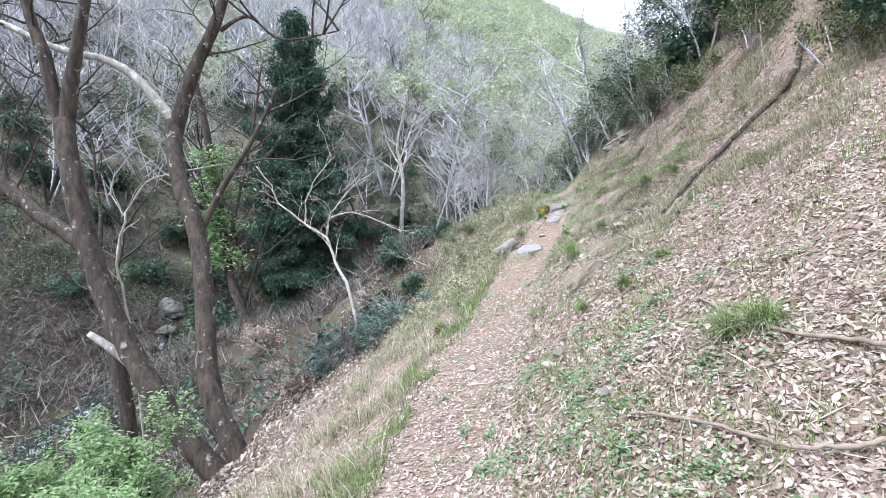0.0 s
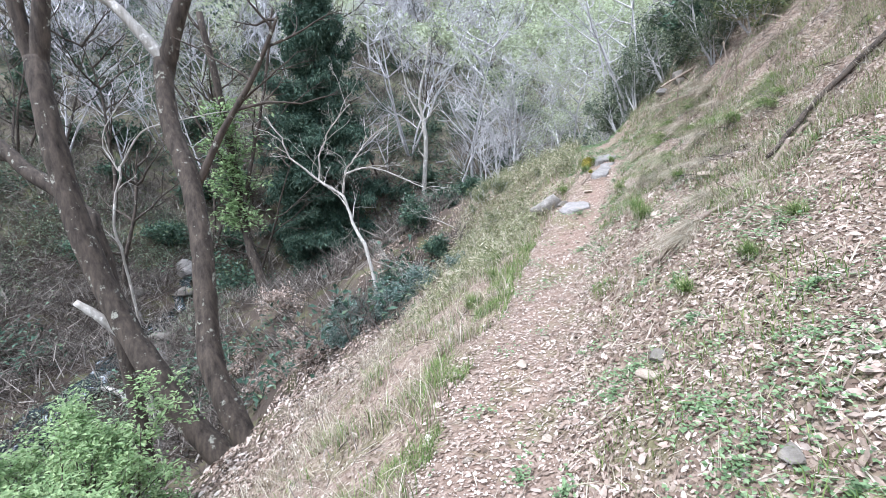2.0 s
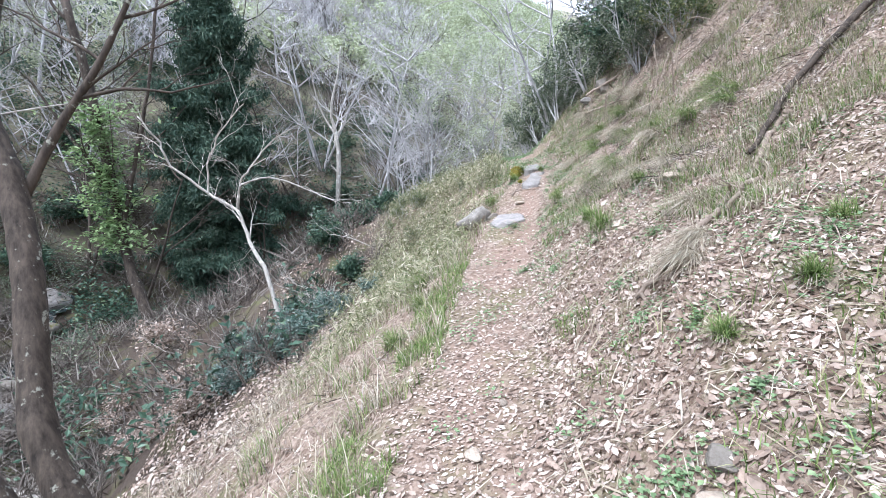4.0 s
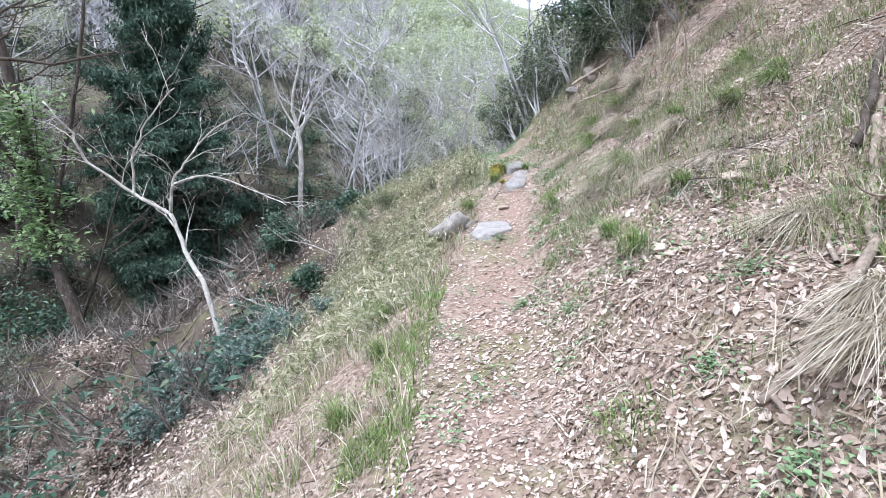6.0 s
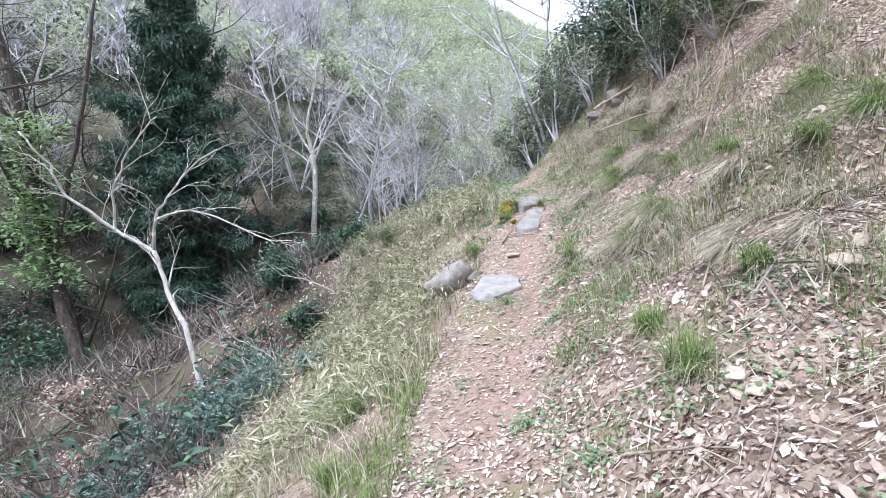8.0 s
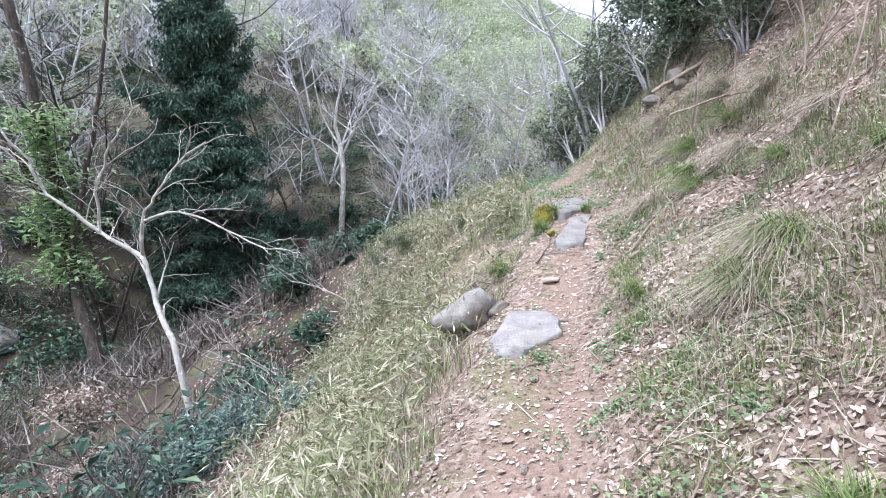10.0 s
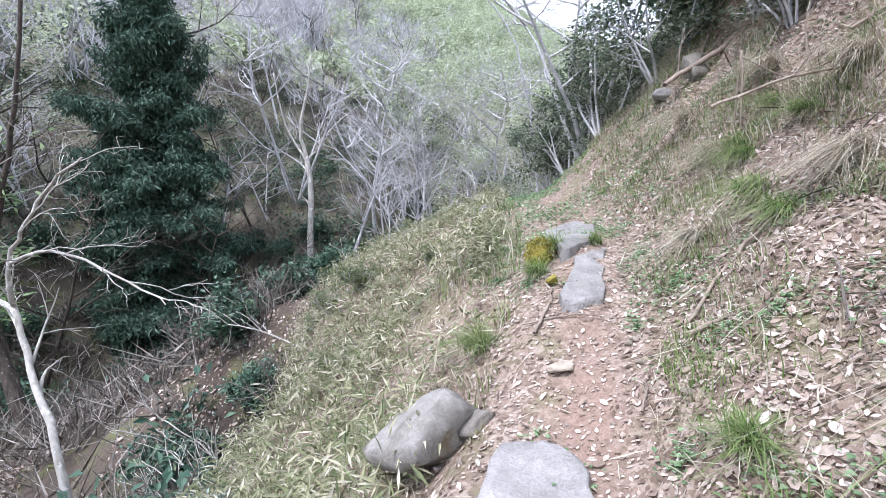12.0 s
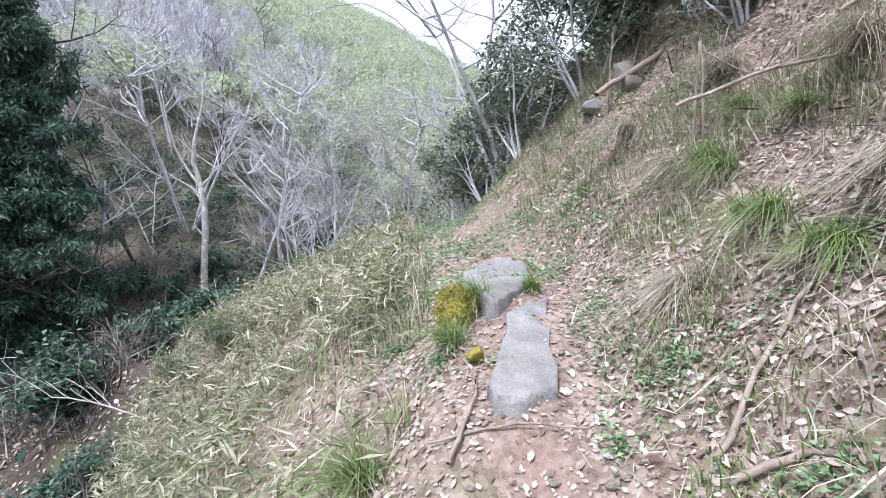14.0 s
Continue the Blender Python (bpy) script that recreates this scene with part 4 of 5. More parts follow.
def boulder_mesh(seed, dims, mat, rough=0.35, cuts=3, facets=10):
    rnd = random.Random(seed)
    bm = bmesh.new()
    bmesh.ops.create_icosphere(bm, subdivisions=cuts, radius=1.0)
    planes = [(Vector((rnd.gauss(0, 1), rnd.gauss(0, 1), rnd.gauss(0, 1))).normalized(), rnd.uniform(0.5, 0.8)) for _ in range(facets)]
    for v in bm.verts:
        p = v.co.copy()
        for nrm, dist in planes:
            over = p.dot(nrm) - dist
            if over > 0:
                p -= nrm * over * 0.97
        q = v.co * 1.6 + Vector((seed * 3.1, 0, 0))
        p *= 1 + rough * 0.5 * noise.noise(q) + rough * 0.2 * noise.noise(q * 3.3) + rough * 0.12 * noise.noise(q * 7)
        v.co = Vector((p.x * dims[0], p.y * dims[1], p.z * dims[2]))
    me = bpy.data.meshes.new("stone")
    bm.to_mesh(me)
    bm.free()
    me.materials.append(mat)
    me.polygons.foreach_set("use_smooth", np.ones(len(me.polygons), dtype=bool))
    return me


def boulder(name, x, y, z, dims, mat, label, seed, turn=0.0, tip=0.0, group="", rough=0.35):
    ob = new(name, boulder_mesh(seed, dims, mat, rough))
    ob.location, ob.rotation_euler = (x, y, z), (tip, 0, turn)
    return tagged(ob, label, "stone", group)


slab("flat_stone", [(1.62, 10.74), (1.68, 10.58), (1.82, 10.56), (2.02, 10.70), (2.19, 10.86), (2.25, 11.12), (2.13, 11.33), (1.92, 11.38), (1.73, 11.08)], [-0.10, -0.10, -0.08, -0.05, -0.02, 0.01, 0.01, -0.01, -0.06], 0.26, PALE_STONE, "pale grey rounded flat stone set into the trail", 1, "trail stones")
slab("flat_stone", [(2.56, 12.43), (2.70, 12.38), (2.90, 12.42), (3.13, 12.95), (3.29, 13.34), (3.15, 13.32), (2.97, 13.15), (2.72, 12.75)], [0.43, 0.43, 0.45, 0.58, 0.68, 0.68, 0.62, 0.52], 0.34, STONE, "long grey stone step beside the trail", 2, "trail stones")
slab("flat_stone", [(2.84, 13.16), (3.04, 13.32), (3.42, 13.80), (3.67, 14.45), (3.38, 14.60), (2.98, 14.08), (2.90, 13.55)], [0.70, 0.71, 0.74, 0.79, 0.79, 0.76, 0.73], 0.34, STONE, "broad grey stone step across the trail", 3, "trail stones")
boulder("boulder", 1.56, 11.75, -0.16, (0.36, 0.27, 0.25), ROUGH_STONE, "rough grey boulder with a dark underside on the bank", 4, 0.35, 0.12, rough=0.42)
boulder("mossy_stone", 2.70, 13.36, 0.60, (0.12, 0.15, 0.16), MOSS, "stone thickly covered in golden moss", 5)
boulder("mossy_stone", 2.66, 12.86, 0.49, (0.06, 0.06, 0.05), MOSS, "small clump of golden moss on stone", 6)
boulder("far_stone", 2.95, 17.2, ground_at(2.95, 17.2) + 0.08, (0.32, 0.22, 0.16), MOSSY, "pale mossy stone at the crest of the trail", 7)
boulder("half_buried_stone", 2.42, 11.95, ground_at(2.42, 11.95) + 0.02, (0.11, 0.09, 0.045), PEBBLE, "pale half-buried stone on the trail", 8, 0.8)
boulder("half_buried_stone", 1.85, 11.75, ground_at(1.85, 11.75) + 0.03, (0.14, 0.10, 0.08), MOSSY, "mossy half-buried stone beside the trail", 9, 0.3)
boulder("half_buried_stone", 1.1, 11.55, ground_at(1.1, 11.55) + 0.03, (0.13, 0.10, 0.08), MOSSY, "lichen-stained stone on the bank", 10, 1.3)
boulder("ledge_rock", 5.15, 15.8, 2.42, (0.30, 0.16, 0.10), STONE, "white angular rock lodged under the bank", 11, 0.5, 0.2)
boulder("ledge_rock", 5.65, 15.7, 2.65, (0.55, 0.28, 0.30), MOSSY, "dark weathered rock ledge in the bank", 12, 0.4)
boulder("ledge_rock", 6.1, 15.2, 2.95, (0.42, 0.26, 0.28), MOSSY, "dark weathered rock ledge in the bank", 13, 1.4)
for i, (x, y, s, m) in enumerate(((1.04, 4.36, 0.085, PEBBLE), (1.13, 4.52, 0.085, MOSSY), (2.77, 7.67, 0.10, PEBBLE), (2.89, 7.72, 0.07, PEBBLE), (2.17, 7.56, 0.065, PEBBLE), (2.16, 7.42, 0.065, PEBBLE), (2.12, 7.48, 0.04, PEBBLE), (2.23, 7.37, 0.05, PEBBLE), (1.15, 3.24, 0.075, MOSSY), (0.37, 5.38, 0.06, PEBBLE), (0.37, 4.97, 0.05, PEBBLE), (0.42, 4.3, 0.05, PEBBLE))):
    boulder("loose_stone", x, y, ground_at(x, y) + s * 0.3, (s, s * 0.8, s * 0.6), m, "pale loose stone on the leaf litter" if m is PEBBLE else "ochre mossy stone on the leaf litter", 20 + i, i * 1.3, 0, "loose stones")
rnd = random.Random(77)
PEB = [boulder_mesh(50 + i, (1, 0.75, 0.5), PEBBLE, 0.3, 2, 4) for i in range(5)]
for i in range(270):
    y = rnd.uniform(2.2, 14.5)
    c = float(smooth_interp(np.array([y]), PY, PX)[0])
    x = c + (rnd.uniform(-0.45, 0.5) if i % 2 else rnd.uniform(0.4, 2.6))
    s = rnd.choice((0.012, 0.016, 0.02, 0.022, 0.028, 0.04))
    ob = new("pebble", PEB[i % 5])
    ob.location, ob.rotation_euler, ob.scale = (x, y, ground_at(x, y) + s * 0.25), (rnd.uniform(-0.4, 0.4), 0, rnd.uniform(0, 6)), (s, s, s)
    tagged(ob, "small pale stone lying on the trail", "pebble", "trail pebbles")
rnd = random.Random(78)
for i, (x, y, s) in enumerate(((-15.5, 27.2, 0.9), (-14.6, 25.2, 0.6), (-12.6, 22.0, 0.5), (-15.6, 22.6, 0.7), (-13.2, 20.5, 0.6), (-16.6, 24.6, 0.5), (-11.4, 28.5, 0.6), (-9.0, 29.0, 0.5), (-13.6, 23.9, 0.4), (-12.4, 19.2, 0.5), (-7.6, 27.2, 0.5), (-5.4, 25.4, 0.4))):
    boulder("stream_boulder", x, y, ground_at(x, y) + s * 0.25, (s, s * 0.75, s * 0.65), MOSSY if i % 3 else STONE, "weathered lichen-spotted boulder by the stream", 100 + i, i, 0, "stream boulders", 0.35)


def build_stream():
    m, nt, bsdf, co = start_material("stream_water", 0.08)
    n = noise_node(nt, 3.0, 5, 0.6, co)
    r = ramp_node(nt, [(0.56, (0.02, 0.03, 0.03)), (0.70, (0.6, 0.65, 0.7))])
    nt.links.new(n.outputs[0], r.inputs[0])
    nt.links.new(r.outputs[0], bsdf.inputs["Base Color"])
    bump(nt, bsdf, n.outputs[0], 0.5, 0.1)
    line = finer([Vector(p) for p in ((-15.6, 28, 0), (-15.0, 25.5, 0), (-14.6, 23.2, 0), (-14.2, 21.0, 0), (-13.6, 18, 0), (-13.4, 13, 0), (-13.5, 6, 0))], 8)
    v, f = [], []
    for i, p in enumerate(line):
        w = 0.55 + 0.2 * math.sin(i * 1.7)
        z = min(ground_at(p.x - w, p.y), ground_at(p.x, p.y), ground_at(p.x + w, p.y)) + 0.22
        v += [(p.x - w, p.y, z), (p.x, p.y, z + 0.03), (p.x + w, p.y, z)]
        if i:
            b = 3 * i
            f += [(b - 3, b - 2, b + 1, b), (b - 2, b - 1, b + 2, b + 1)]
    tagged(new("water", make_mesh("water", v, f, m)), "narrow white-foaming stream among boulders", "stream", kind="structure")


build_stream()


# ---- fallen branches, roots and logs ----
def branch(name, pts, r0, r1, mat, label, category="branch", group="", lift=None, seed=1, twigs=0):
    rnd = random.Random(seed)
    line = [Vector((p[0], p[1], p[2] if lift is None else ground_at(p[0], p[1]) + lift)) for p in pts]
    if lift is not None:
        line = finer(line, 5)
        line = [Vector((p.x, p.y, max(p.z, ground_at(p.x, p.y) + lift * 0.5))) for p in line]
    else:
        line = finer(line, 5)
    o = line[0].copy()
    line = [p - o + Vector((rnd.gauss(0, r0 * 0.5), rnd.gauss(0, r0 * 0.5), rnd.gauss(0, r0 * 0.3))) for p in line]
    v, f = bark_tube(line, r0, r1, rnd, 7)
    for k in range(twigs):
        i = rnd.randrange(len(line) // 3, len(line))
        way = (line[i] - line[i - 1]).normalized() + Vector((rnd.uniform(-1, 1), rnd.uniform(-1, 1), rnd.uniform(0, 0.8)))
        grow(v, f, crooked(line[i], way, rnd.uniform(0.3, 0.9), 5, 0.25, 0, rnd), r1 * 0.8, 0.004, 1, rnd, 3)
    ob = new(name, make_mesh(name, v, f, mat))
    ob.location = o
    return tagged(ob, label, category, group)


branch("fallen_branch", [(3.2, 7.2), (3.74, 7.6), (4.39, 8.1), (4.99, 8.22), (5.61, 8.4), (6.05, 8.75)], 0.022, 0.05, BARK, "long dark dead branch lying down the slope", lift=0.13, seed=3)
branch("fallen_branch", [(3.15, 7.0), (3.0, 6.7), (2.6, 6.45), (2.3, 6.2)], 0.03, 0.015, DEADWOOD, "thin pale dead branch on the leaf litter", lift=0.05, seed=4)
branch("vine", [(1.97, 3.7), (1.98, 3.52), (1.97, 3.25), (1.90, 2.84), (1.99, 2.61), (2.13, 2.46), (2.2, 2.28), (2.5, 2.0)], 0.010, 0.014, DEADWOOD, "pale bare vine trailing over dead leaves", "vine", "trailing vines", 0.05, 5)
branch("vine", [(1.16, 2.8), (1.23, 2.66), (1.41, 2.42), (1.5, 2.2), (1.6, 2.08), (1.78, 2.0), (1.9, 1.93), (2.2, 1.85)], 0.009, 0.013, DEADWOOD, "pale bare vine trailing over dead leaves", "vine", "trailing vines", 0.05, 6)
for i, (a, b, r) in enumerate((((0.33, 4.55), (0.55, 4.85), 0.008), ((0.1, 3.7), (0.25, 3.95), 0.012), ((0.6, 4.2), (0.95, 4.15), 0.009), ((2.15, 6.3), (2.5, 6.9), 0.022), ((2.2, 6.75), (2.35, 7.1), 0.02), ((1.7, 6.9), (2.1, 7.25), 0.008),
                               ((1.2, 11.2), (1.75, 11.05), 0.02), ((1.3, 10.9), (1.1, 11.6), 0.014), ((2.35, 12.3), (2.62, 12.75), 0.02), ((2.3, 12.45), (2.9, 12.2), 0.012), ((3.1, 11.75), (3.7, 11.9), 0.022), ((3.75, 11.4), (4.05, 11.9), 0.018), ((3.06, 11.66), (3.22, 11.40), 0.026), ((3.36, 11.62), (3.31, 11.45), 0.018), ((1.69, 7.62), (1.88, 7.18), 0.012),
                               ((2.6, 11.3), (2.72, 11.55), 0.012), ((3.5, 12.3), (3.55, 12.9), 0.01), ((4.2, 12.2), (4.8, 12.4), 0.02), ((1.7, 8.5), (2.2, 8.9), 0.009), ((0.9, 7.4), (1.1, 7.7), 0.006), ((2.6, 9.0), (3.1, 9.6), 0.012), ((2.9, 8.3), (3.7, 8.4), 0.014), ((1.9, 4.9), (2.3, 5.4), 0.009), ((1.3, 3.3), (1.7, 3.7), 0.008), ((-0.8, 6.2), (-0.3, 6.0), 0.01), ((-1.4, 7.4), (-0.7, 7.5), 0.012), ((-1.2, 8.9), (-0.6, 9.3), 0.012))):
    mid = ((a[0] + b[0]) / 2 + 0.04, (a[1] + b[1]) / 2)
    branch("stick", [a, mid, b], r * 0.6, r * 0.35, DEADWOOD, "short pale dead stick on the ground", "stick", "ground sticks", 0.03, 40 + i)
branch("fallen_branch", [(3.84, 7.54), (3.7, 7.5), (3.03, 6.92), (2.24, 6.25), (1.88, 6.02), (1.73, 5.99), (1.56, 5.95)], 0.032, 0.016, DEADWOOD, "pale peeling dead branch down the slope", lift=0.06, seed=14, twigs=3)
vrnd = random.Random(15)
for i in range(12):
    x, y = vrnd.uniform(4.6, 6.4), vrnd.uniform(10.5, 16.2)
    x = max(x, float(smooth_interp(np.array([y]), PY, PX)[0]) + 1.6)
    z = ground_at(x, y)
    dx, dy, h = vrnd.uniform(-0.5, 0.9), vrnd.uniform(-1.2, 0.8), vrnd.uniform(0.3, 0.9)
    branch("hanging_vine", [(x, y, z), (x + dx * 0.4, y + dy * 0.4, z + h * 0.9), (x + dx, y + dy, ground_at(x + dx, y + dy) + h * 0.5), (x + dx * 1.5, y + dy * 1.5, ground_at(x + dx * 1.5, y + dy * 1.5))], 0.010, 0.008, DEADWOOD, "thin bare vine looping over the bank", "vine", "bank vines", None, 300 + i, 3)
z = ground_at(7.4, 29.5)
branch("overhanging_limb", [(7.6, 29.5, z - 0.2), (7.3, 29.5, z + 4.0), (6.3, 29.6, z + 8.0), (4.6, 29.8, z + 9.6), (2.9, 30, z + 9.5), (1.4, 30, z + 8.7)], 0.06, 0.012, GREY_BARK, "bare leaning tree with a limb arching over the trail", "tree", "", None, 16, 16)
branch("fallen_log", [(-4.9, 16.6), (-4.0, 16.0), (-3.0, 15.3)], 0.09, 0.07, DEADWOOD, "pale fallen log among gully shrubs", "log", "", 0.25, 7)
branch("fallen_log", [(-6.5, 22.5), (-4.5, 21.5), (-2.5, 20.0)], 0.07, 0.05, DEADWOOD, "thin fallen trunk across the gully floor", "log", "", 0.2, 8)
branch("fallen_log", [(-12.5, 16.5), (-9.5, 15.5), (-7.5, 14.0)], 0.10, 0.07, PALE_BARK, "pale fallen trunk in the gully", "log", "", 0.4, 9, 4)
for i, (x, y, dx, dy, dz) in enumerate(((-1.2, 16.8, -1.6, 1.0, 0.7), (-1.5, 17.0, 1.3, 1.0, 1.1), (-1.9, 17.4, -1.2, -0.3, 1.0), (-0.9, 17.2, 1.5, 0.2, 0.6), (-1.3, 16.4, -0.6, 1.5, 0.5), (-0.4, 18.4, -1.4, 0.4, 0.4), (-1.6, 15.8, -1.0, -0.6, 0.9), (-0.2, 19.0, 0.9, 0.8, 0.9))):
    z = ground_at(x, y)
    branch("dead_branch", [(x, y, z), (x + dx * 0.5, y + dy * 0.5, z + dz * 0.7), (x + dx, y + dy, z + dz)], 0.02, 0.008, PALE_BARK, "bleached dead branch sticking out of the bank", "branch", "bleached branches", None, 60 + i, 5)
frnd = random.Random(88)
for i in range(9):
    a, h = radians(100 + 20 * i), frnd.uniform(0.25, 0.7)
    x, y = -1.15 + 0.1 * frnd.random(), 15.6 + 0.1 * frnd.random()
    z = ground_at(x, y) + 0.05
    branch("dead_branch", [(x, y, z), (x + 0.5 * math.cos(a), y + 0.5 * math.sin(a), z + h * 0.6), (x + 1.1 * math.cos(a), y + 1.0 * math.sin(a), z + h)], 0.016, 0.006, PALE_BARK, "bleached dead branch sticking out of the bank", "branch", "bleached branches", None, 130 + i, 3)
branch("root", [(5.0, 15.5, 2.5), (5.4, 15.5, 2.75), (5.9, 15.3, 3.1), (6.05, 15.2, 3.6), (6.0, 15.2, 4.3)], 0.03, 0.045, DEADWOOD, "exposed bent root on the bank", "root", "bank roots", seed=70)
branch("root", [(6.2, 15.0, 3.0), (6.35, 14.9, 3.6), (6.2, 14.9, 4.4)], 0.035, 0.03, DEADWOOD, "exposed hanging root on the bank", "root", "bank roots", seed=71)
branch("root", [(5.7, 14.3, 2.9), (6.2, 13.7, 3.25), (6.6, 13.2, 3.4), (7.3, 12.9, 4.1)], 0.02, 0.03, DEADWOOD, "thin bowed branch over the bank", "branch", "bank roots", seed=72, twigs=5)
branch("root", [(5.2, 13.0, 2.5), (5.8, 12.7, 2.95), (6.3, 12.5, 3.6), (6.9, 12.2, 4.4)], 0.016, 0.02, DEADWOOD, "thin bowed branch over the bank", "branch", "bank roots", seed=73, twigs=5)
branch("root", [(4.2, 13.3, 1.9), (4.7, 13.0, 2.1), (5.1, 12.6, 2.15)], 0.014, 0.01, DEADWOOD, "thin dry branch on the bank", "branch", "bank roots", seed=74, twigs=3)
branch("root", [(5.0, 12.2, 2.1), (5.15, 12.4, 2.5), (5.1, 12.5, 3.1)], 0.014, 0.01, DEADWOOD, "thin dry branch on the bank", "branch", "bank roots", seed=75, twigs=3)
for i, (x, y, s, k) in enumerate(((5.4, 19.0, 0.75, 1), (6.2, 16.6, 0.6, 3), (5.6, 21.5, 0.8, 4), (7.0, 13.8, 0.5, 1), (7.4, 10.4, 0.45, 3))):
    bare_tree(x, y, k, i * 1.3, s, False, "leafless twiggy tree leaning out of the bank bushes")


# ---- ground cover ----
def bank_points(rng, n, d_lo, d_hi, y_lo, y_hi, near=1.0):
    """Points on the bank: d metres aside of the trail, more of them where the trail passes."""
    y = y_lo + (y_hi - y_lo) * rng.rand(n) ** near
    d = rng.uniform(d_lo, d_hi, n)
    d = d + 0.3 * np.sign(d) * np.clip(np.abs(d) - 0.35, 0, 0.5) * value_noise(y / 0.6, d / 0.6 + 50) * 2
    x = smooth_interp(y, PY, PX) + d
    return np.stack([x, y, terrain(x, y)], 1)


def slope_normals(p):
    e = 0.05
    zx = (terrain(p[:, 0] + e, p[:, 1]) - terrain(p[:, 0] - e, p[:, 1])) / (2 * e)
    zy = (terrain(p[:, 0], p[:, 1] + e) - terrain(p[:, 0], p[:, 1] - e)) / (2 * e)
    n = np.stack([-zx, -zy, np.ones(len(p))], 1)
    return n / np.linalg.norm(n, axis=1)[:, None]


def lying_leaves(p, rng, size, aspect, curl=0.25, tilt=0.35, lift=0.008):
    """Curled leaves resting on the slope: three quads across, each leaf an island."""
    n = len(p)
    nrm = slope_normals(p) + rng.normal(0, tilt, (n, 3))
    nrm /= np.linalg.norm(nrm, axis=1)[:, None]
    a = np.cross(nrm, rng.normal(0, 1, (n, 3)))
    a /= np.linalg.norm(a, axis=1)[:, None]
    s = np.cross(nrm, a)
    L = size * np.exp(rng.normal(0, 0.35, (n, 1)))
    w = L / aspect * rng.uniform(0.7, 1.2, (n, 1))
    c = curl * rng.uniform(-0.6, 1.2, (n, 1)) * L
    base = p + nrm * (lift + 0.25 * tilt * L)
    v = np.stack([base - a * L * 0.5, base - a * L * 0.12 + s * w * 0.5 + nrm * c * 0.5, base + a * L * 0.22 + s * w * 0.42 + nrm * c * 0.5,
                  base + a * L * 0.5 + nrm * c * 0.7, base + a * L * 0.22 - s * w * 0.42 + nrm * c * 0.5, base - a * L * 0.12 - s * w * 0.5 + nrm * c * 0.5], 1)
    i = np.arange(n)[:, None] * 6
    f = np.concatenate([i + np.array([[0, 1, 2, 3]]), i + np.array([[0, 3, 4, 5]])], 0)
    return v.reshape(-1, 3), f


def stuff(name, vf, mat, label, category):
    return tagged(new(name, make_mesh(name, vf[0], vf[1], mat, False)), label, category, kind="stuff")


rng = np.random.RandomState(101)
pts = np.concatenate([bank_points(rng, 165000, 0.38, 4.5, 1.2, 20, 1.35), bank_points(rng, 34000, -5.5, -0.4, 2, 18), bank_points(rng, 30000, 3.5, 6.5, 4, 18)])
off_trail = pts[:, 0] - smooth_interp(pts[:, 1], PY, PX)
pts = pts[~((pts[:, 1] > 8.5) & (off_trail > -0.15) & (off_trail < 0.62) & (rng.rand(len(pts)) < 0.85))]
stuff("leaf_litter", lying_leaves(pts, rng, 0.030, 2.2, 0.35, 0.45), LITTER, "tan and pinkish dead leaves covering the slope", "leaf litter")
pts = np.concatenate([bank_points(rng, 26000, 0.5, 3.4, 1.2, 15, 1.1), bank_points(rng, 24000, 2.4, 6.5, 5, 17), bank_points(rng, 4000, -2.6, -0.5, 2, 17)])
stuff("large_leaf_litter", lying_leaves(pts, rng, 0.034, 2.1, 0.4, 0.55), PALE_LITTER, "pale curled dead leaves thick on the slope", "leaf litter")
pts = bank_points(rng, 34000, -0.55, 0.6, 1.2, 18)
pts = pts[(pts[:, 1] < 8.5) | (rng.rand(len(pts)) < 0.4)]
stuff("trail_litter", lying_leaves(pts, rng, 0.027, 2.0, 0.2, 0.2), LITTER, "small trodden leaf fragments on the trail", "leaf litter")
pts = np.concatenate([bank_points(rng, 24000, -8, -3.2, 4, 15), bank_points(rng, 3500, -8, -3.6, 15, 20)])
stuff("gully_litter", lying_leaves(pts, rng, 0.07, 2.0, 0.3, 0.4), LITTER, "brown dead leaves on the gully slope", "leaf litter")
pts = np.concatenate([np.concatenate([bank_points(rng, 13000, -4.0, -0.5, 1.2, 17, 1.2), bank_points(rng, 16000, 0.45, 4.5, 1.2, 17, 1.1)]), bank_points(rng, 300, -0.5, 0.5, 1.5, 15)])
stuff("straw_litter", lying_leaves(pts, rng, 0.13, 32.0, 0.10, 0.3), STRAW, "scattered straw and thin dead stems on the ground", "straw")


pts = np.concatenate([bank_points(rng, 5200, 1.3, 5.0, 7.5, 18), bank_points(rng, 2600, -5.0, -0.9, 4, 18)])
stuff("twig_litter", lying_leaves(pts, rng, 0.20, 36.0, 0.10, 0.4, 0.02), BRUSH_TWIG, "thin dark twigs strewn over the bank", "twigs")


def patchy(p, rng, scale, level, soft=0.08):
    v = value_noise(p[:, 0] / scale + 31, p[:, 1] / scale + 17)
    return p[v + rng.normal(0, soft, len(p)) > level]


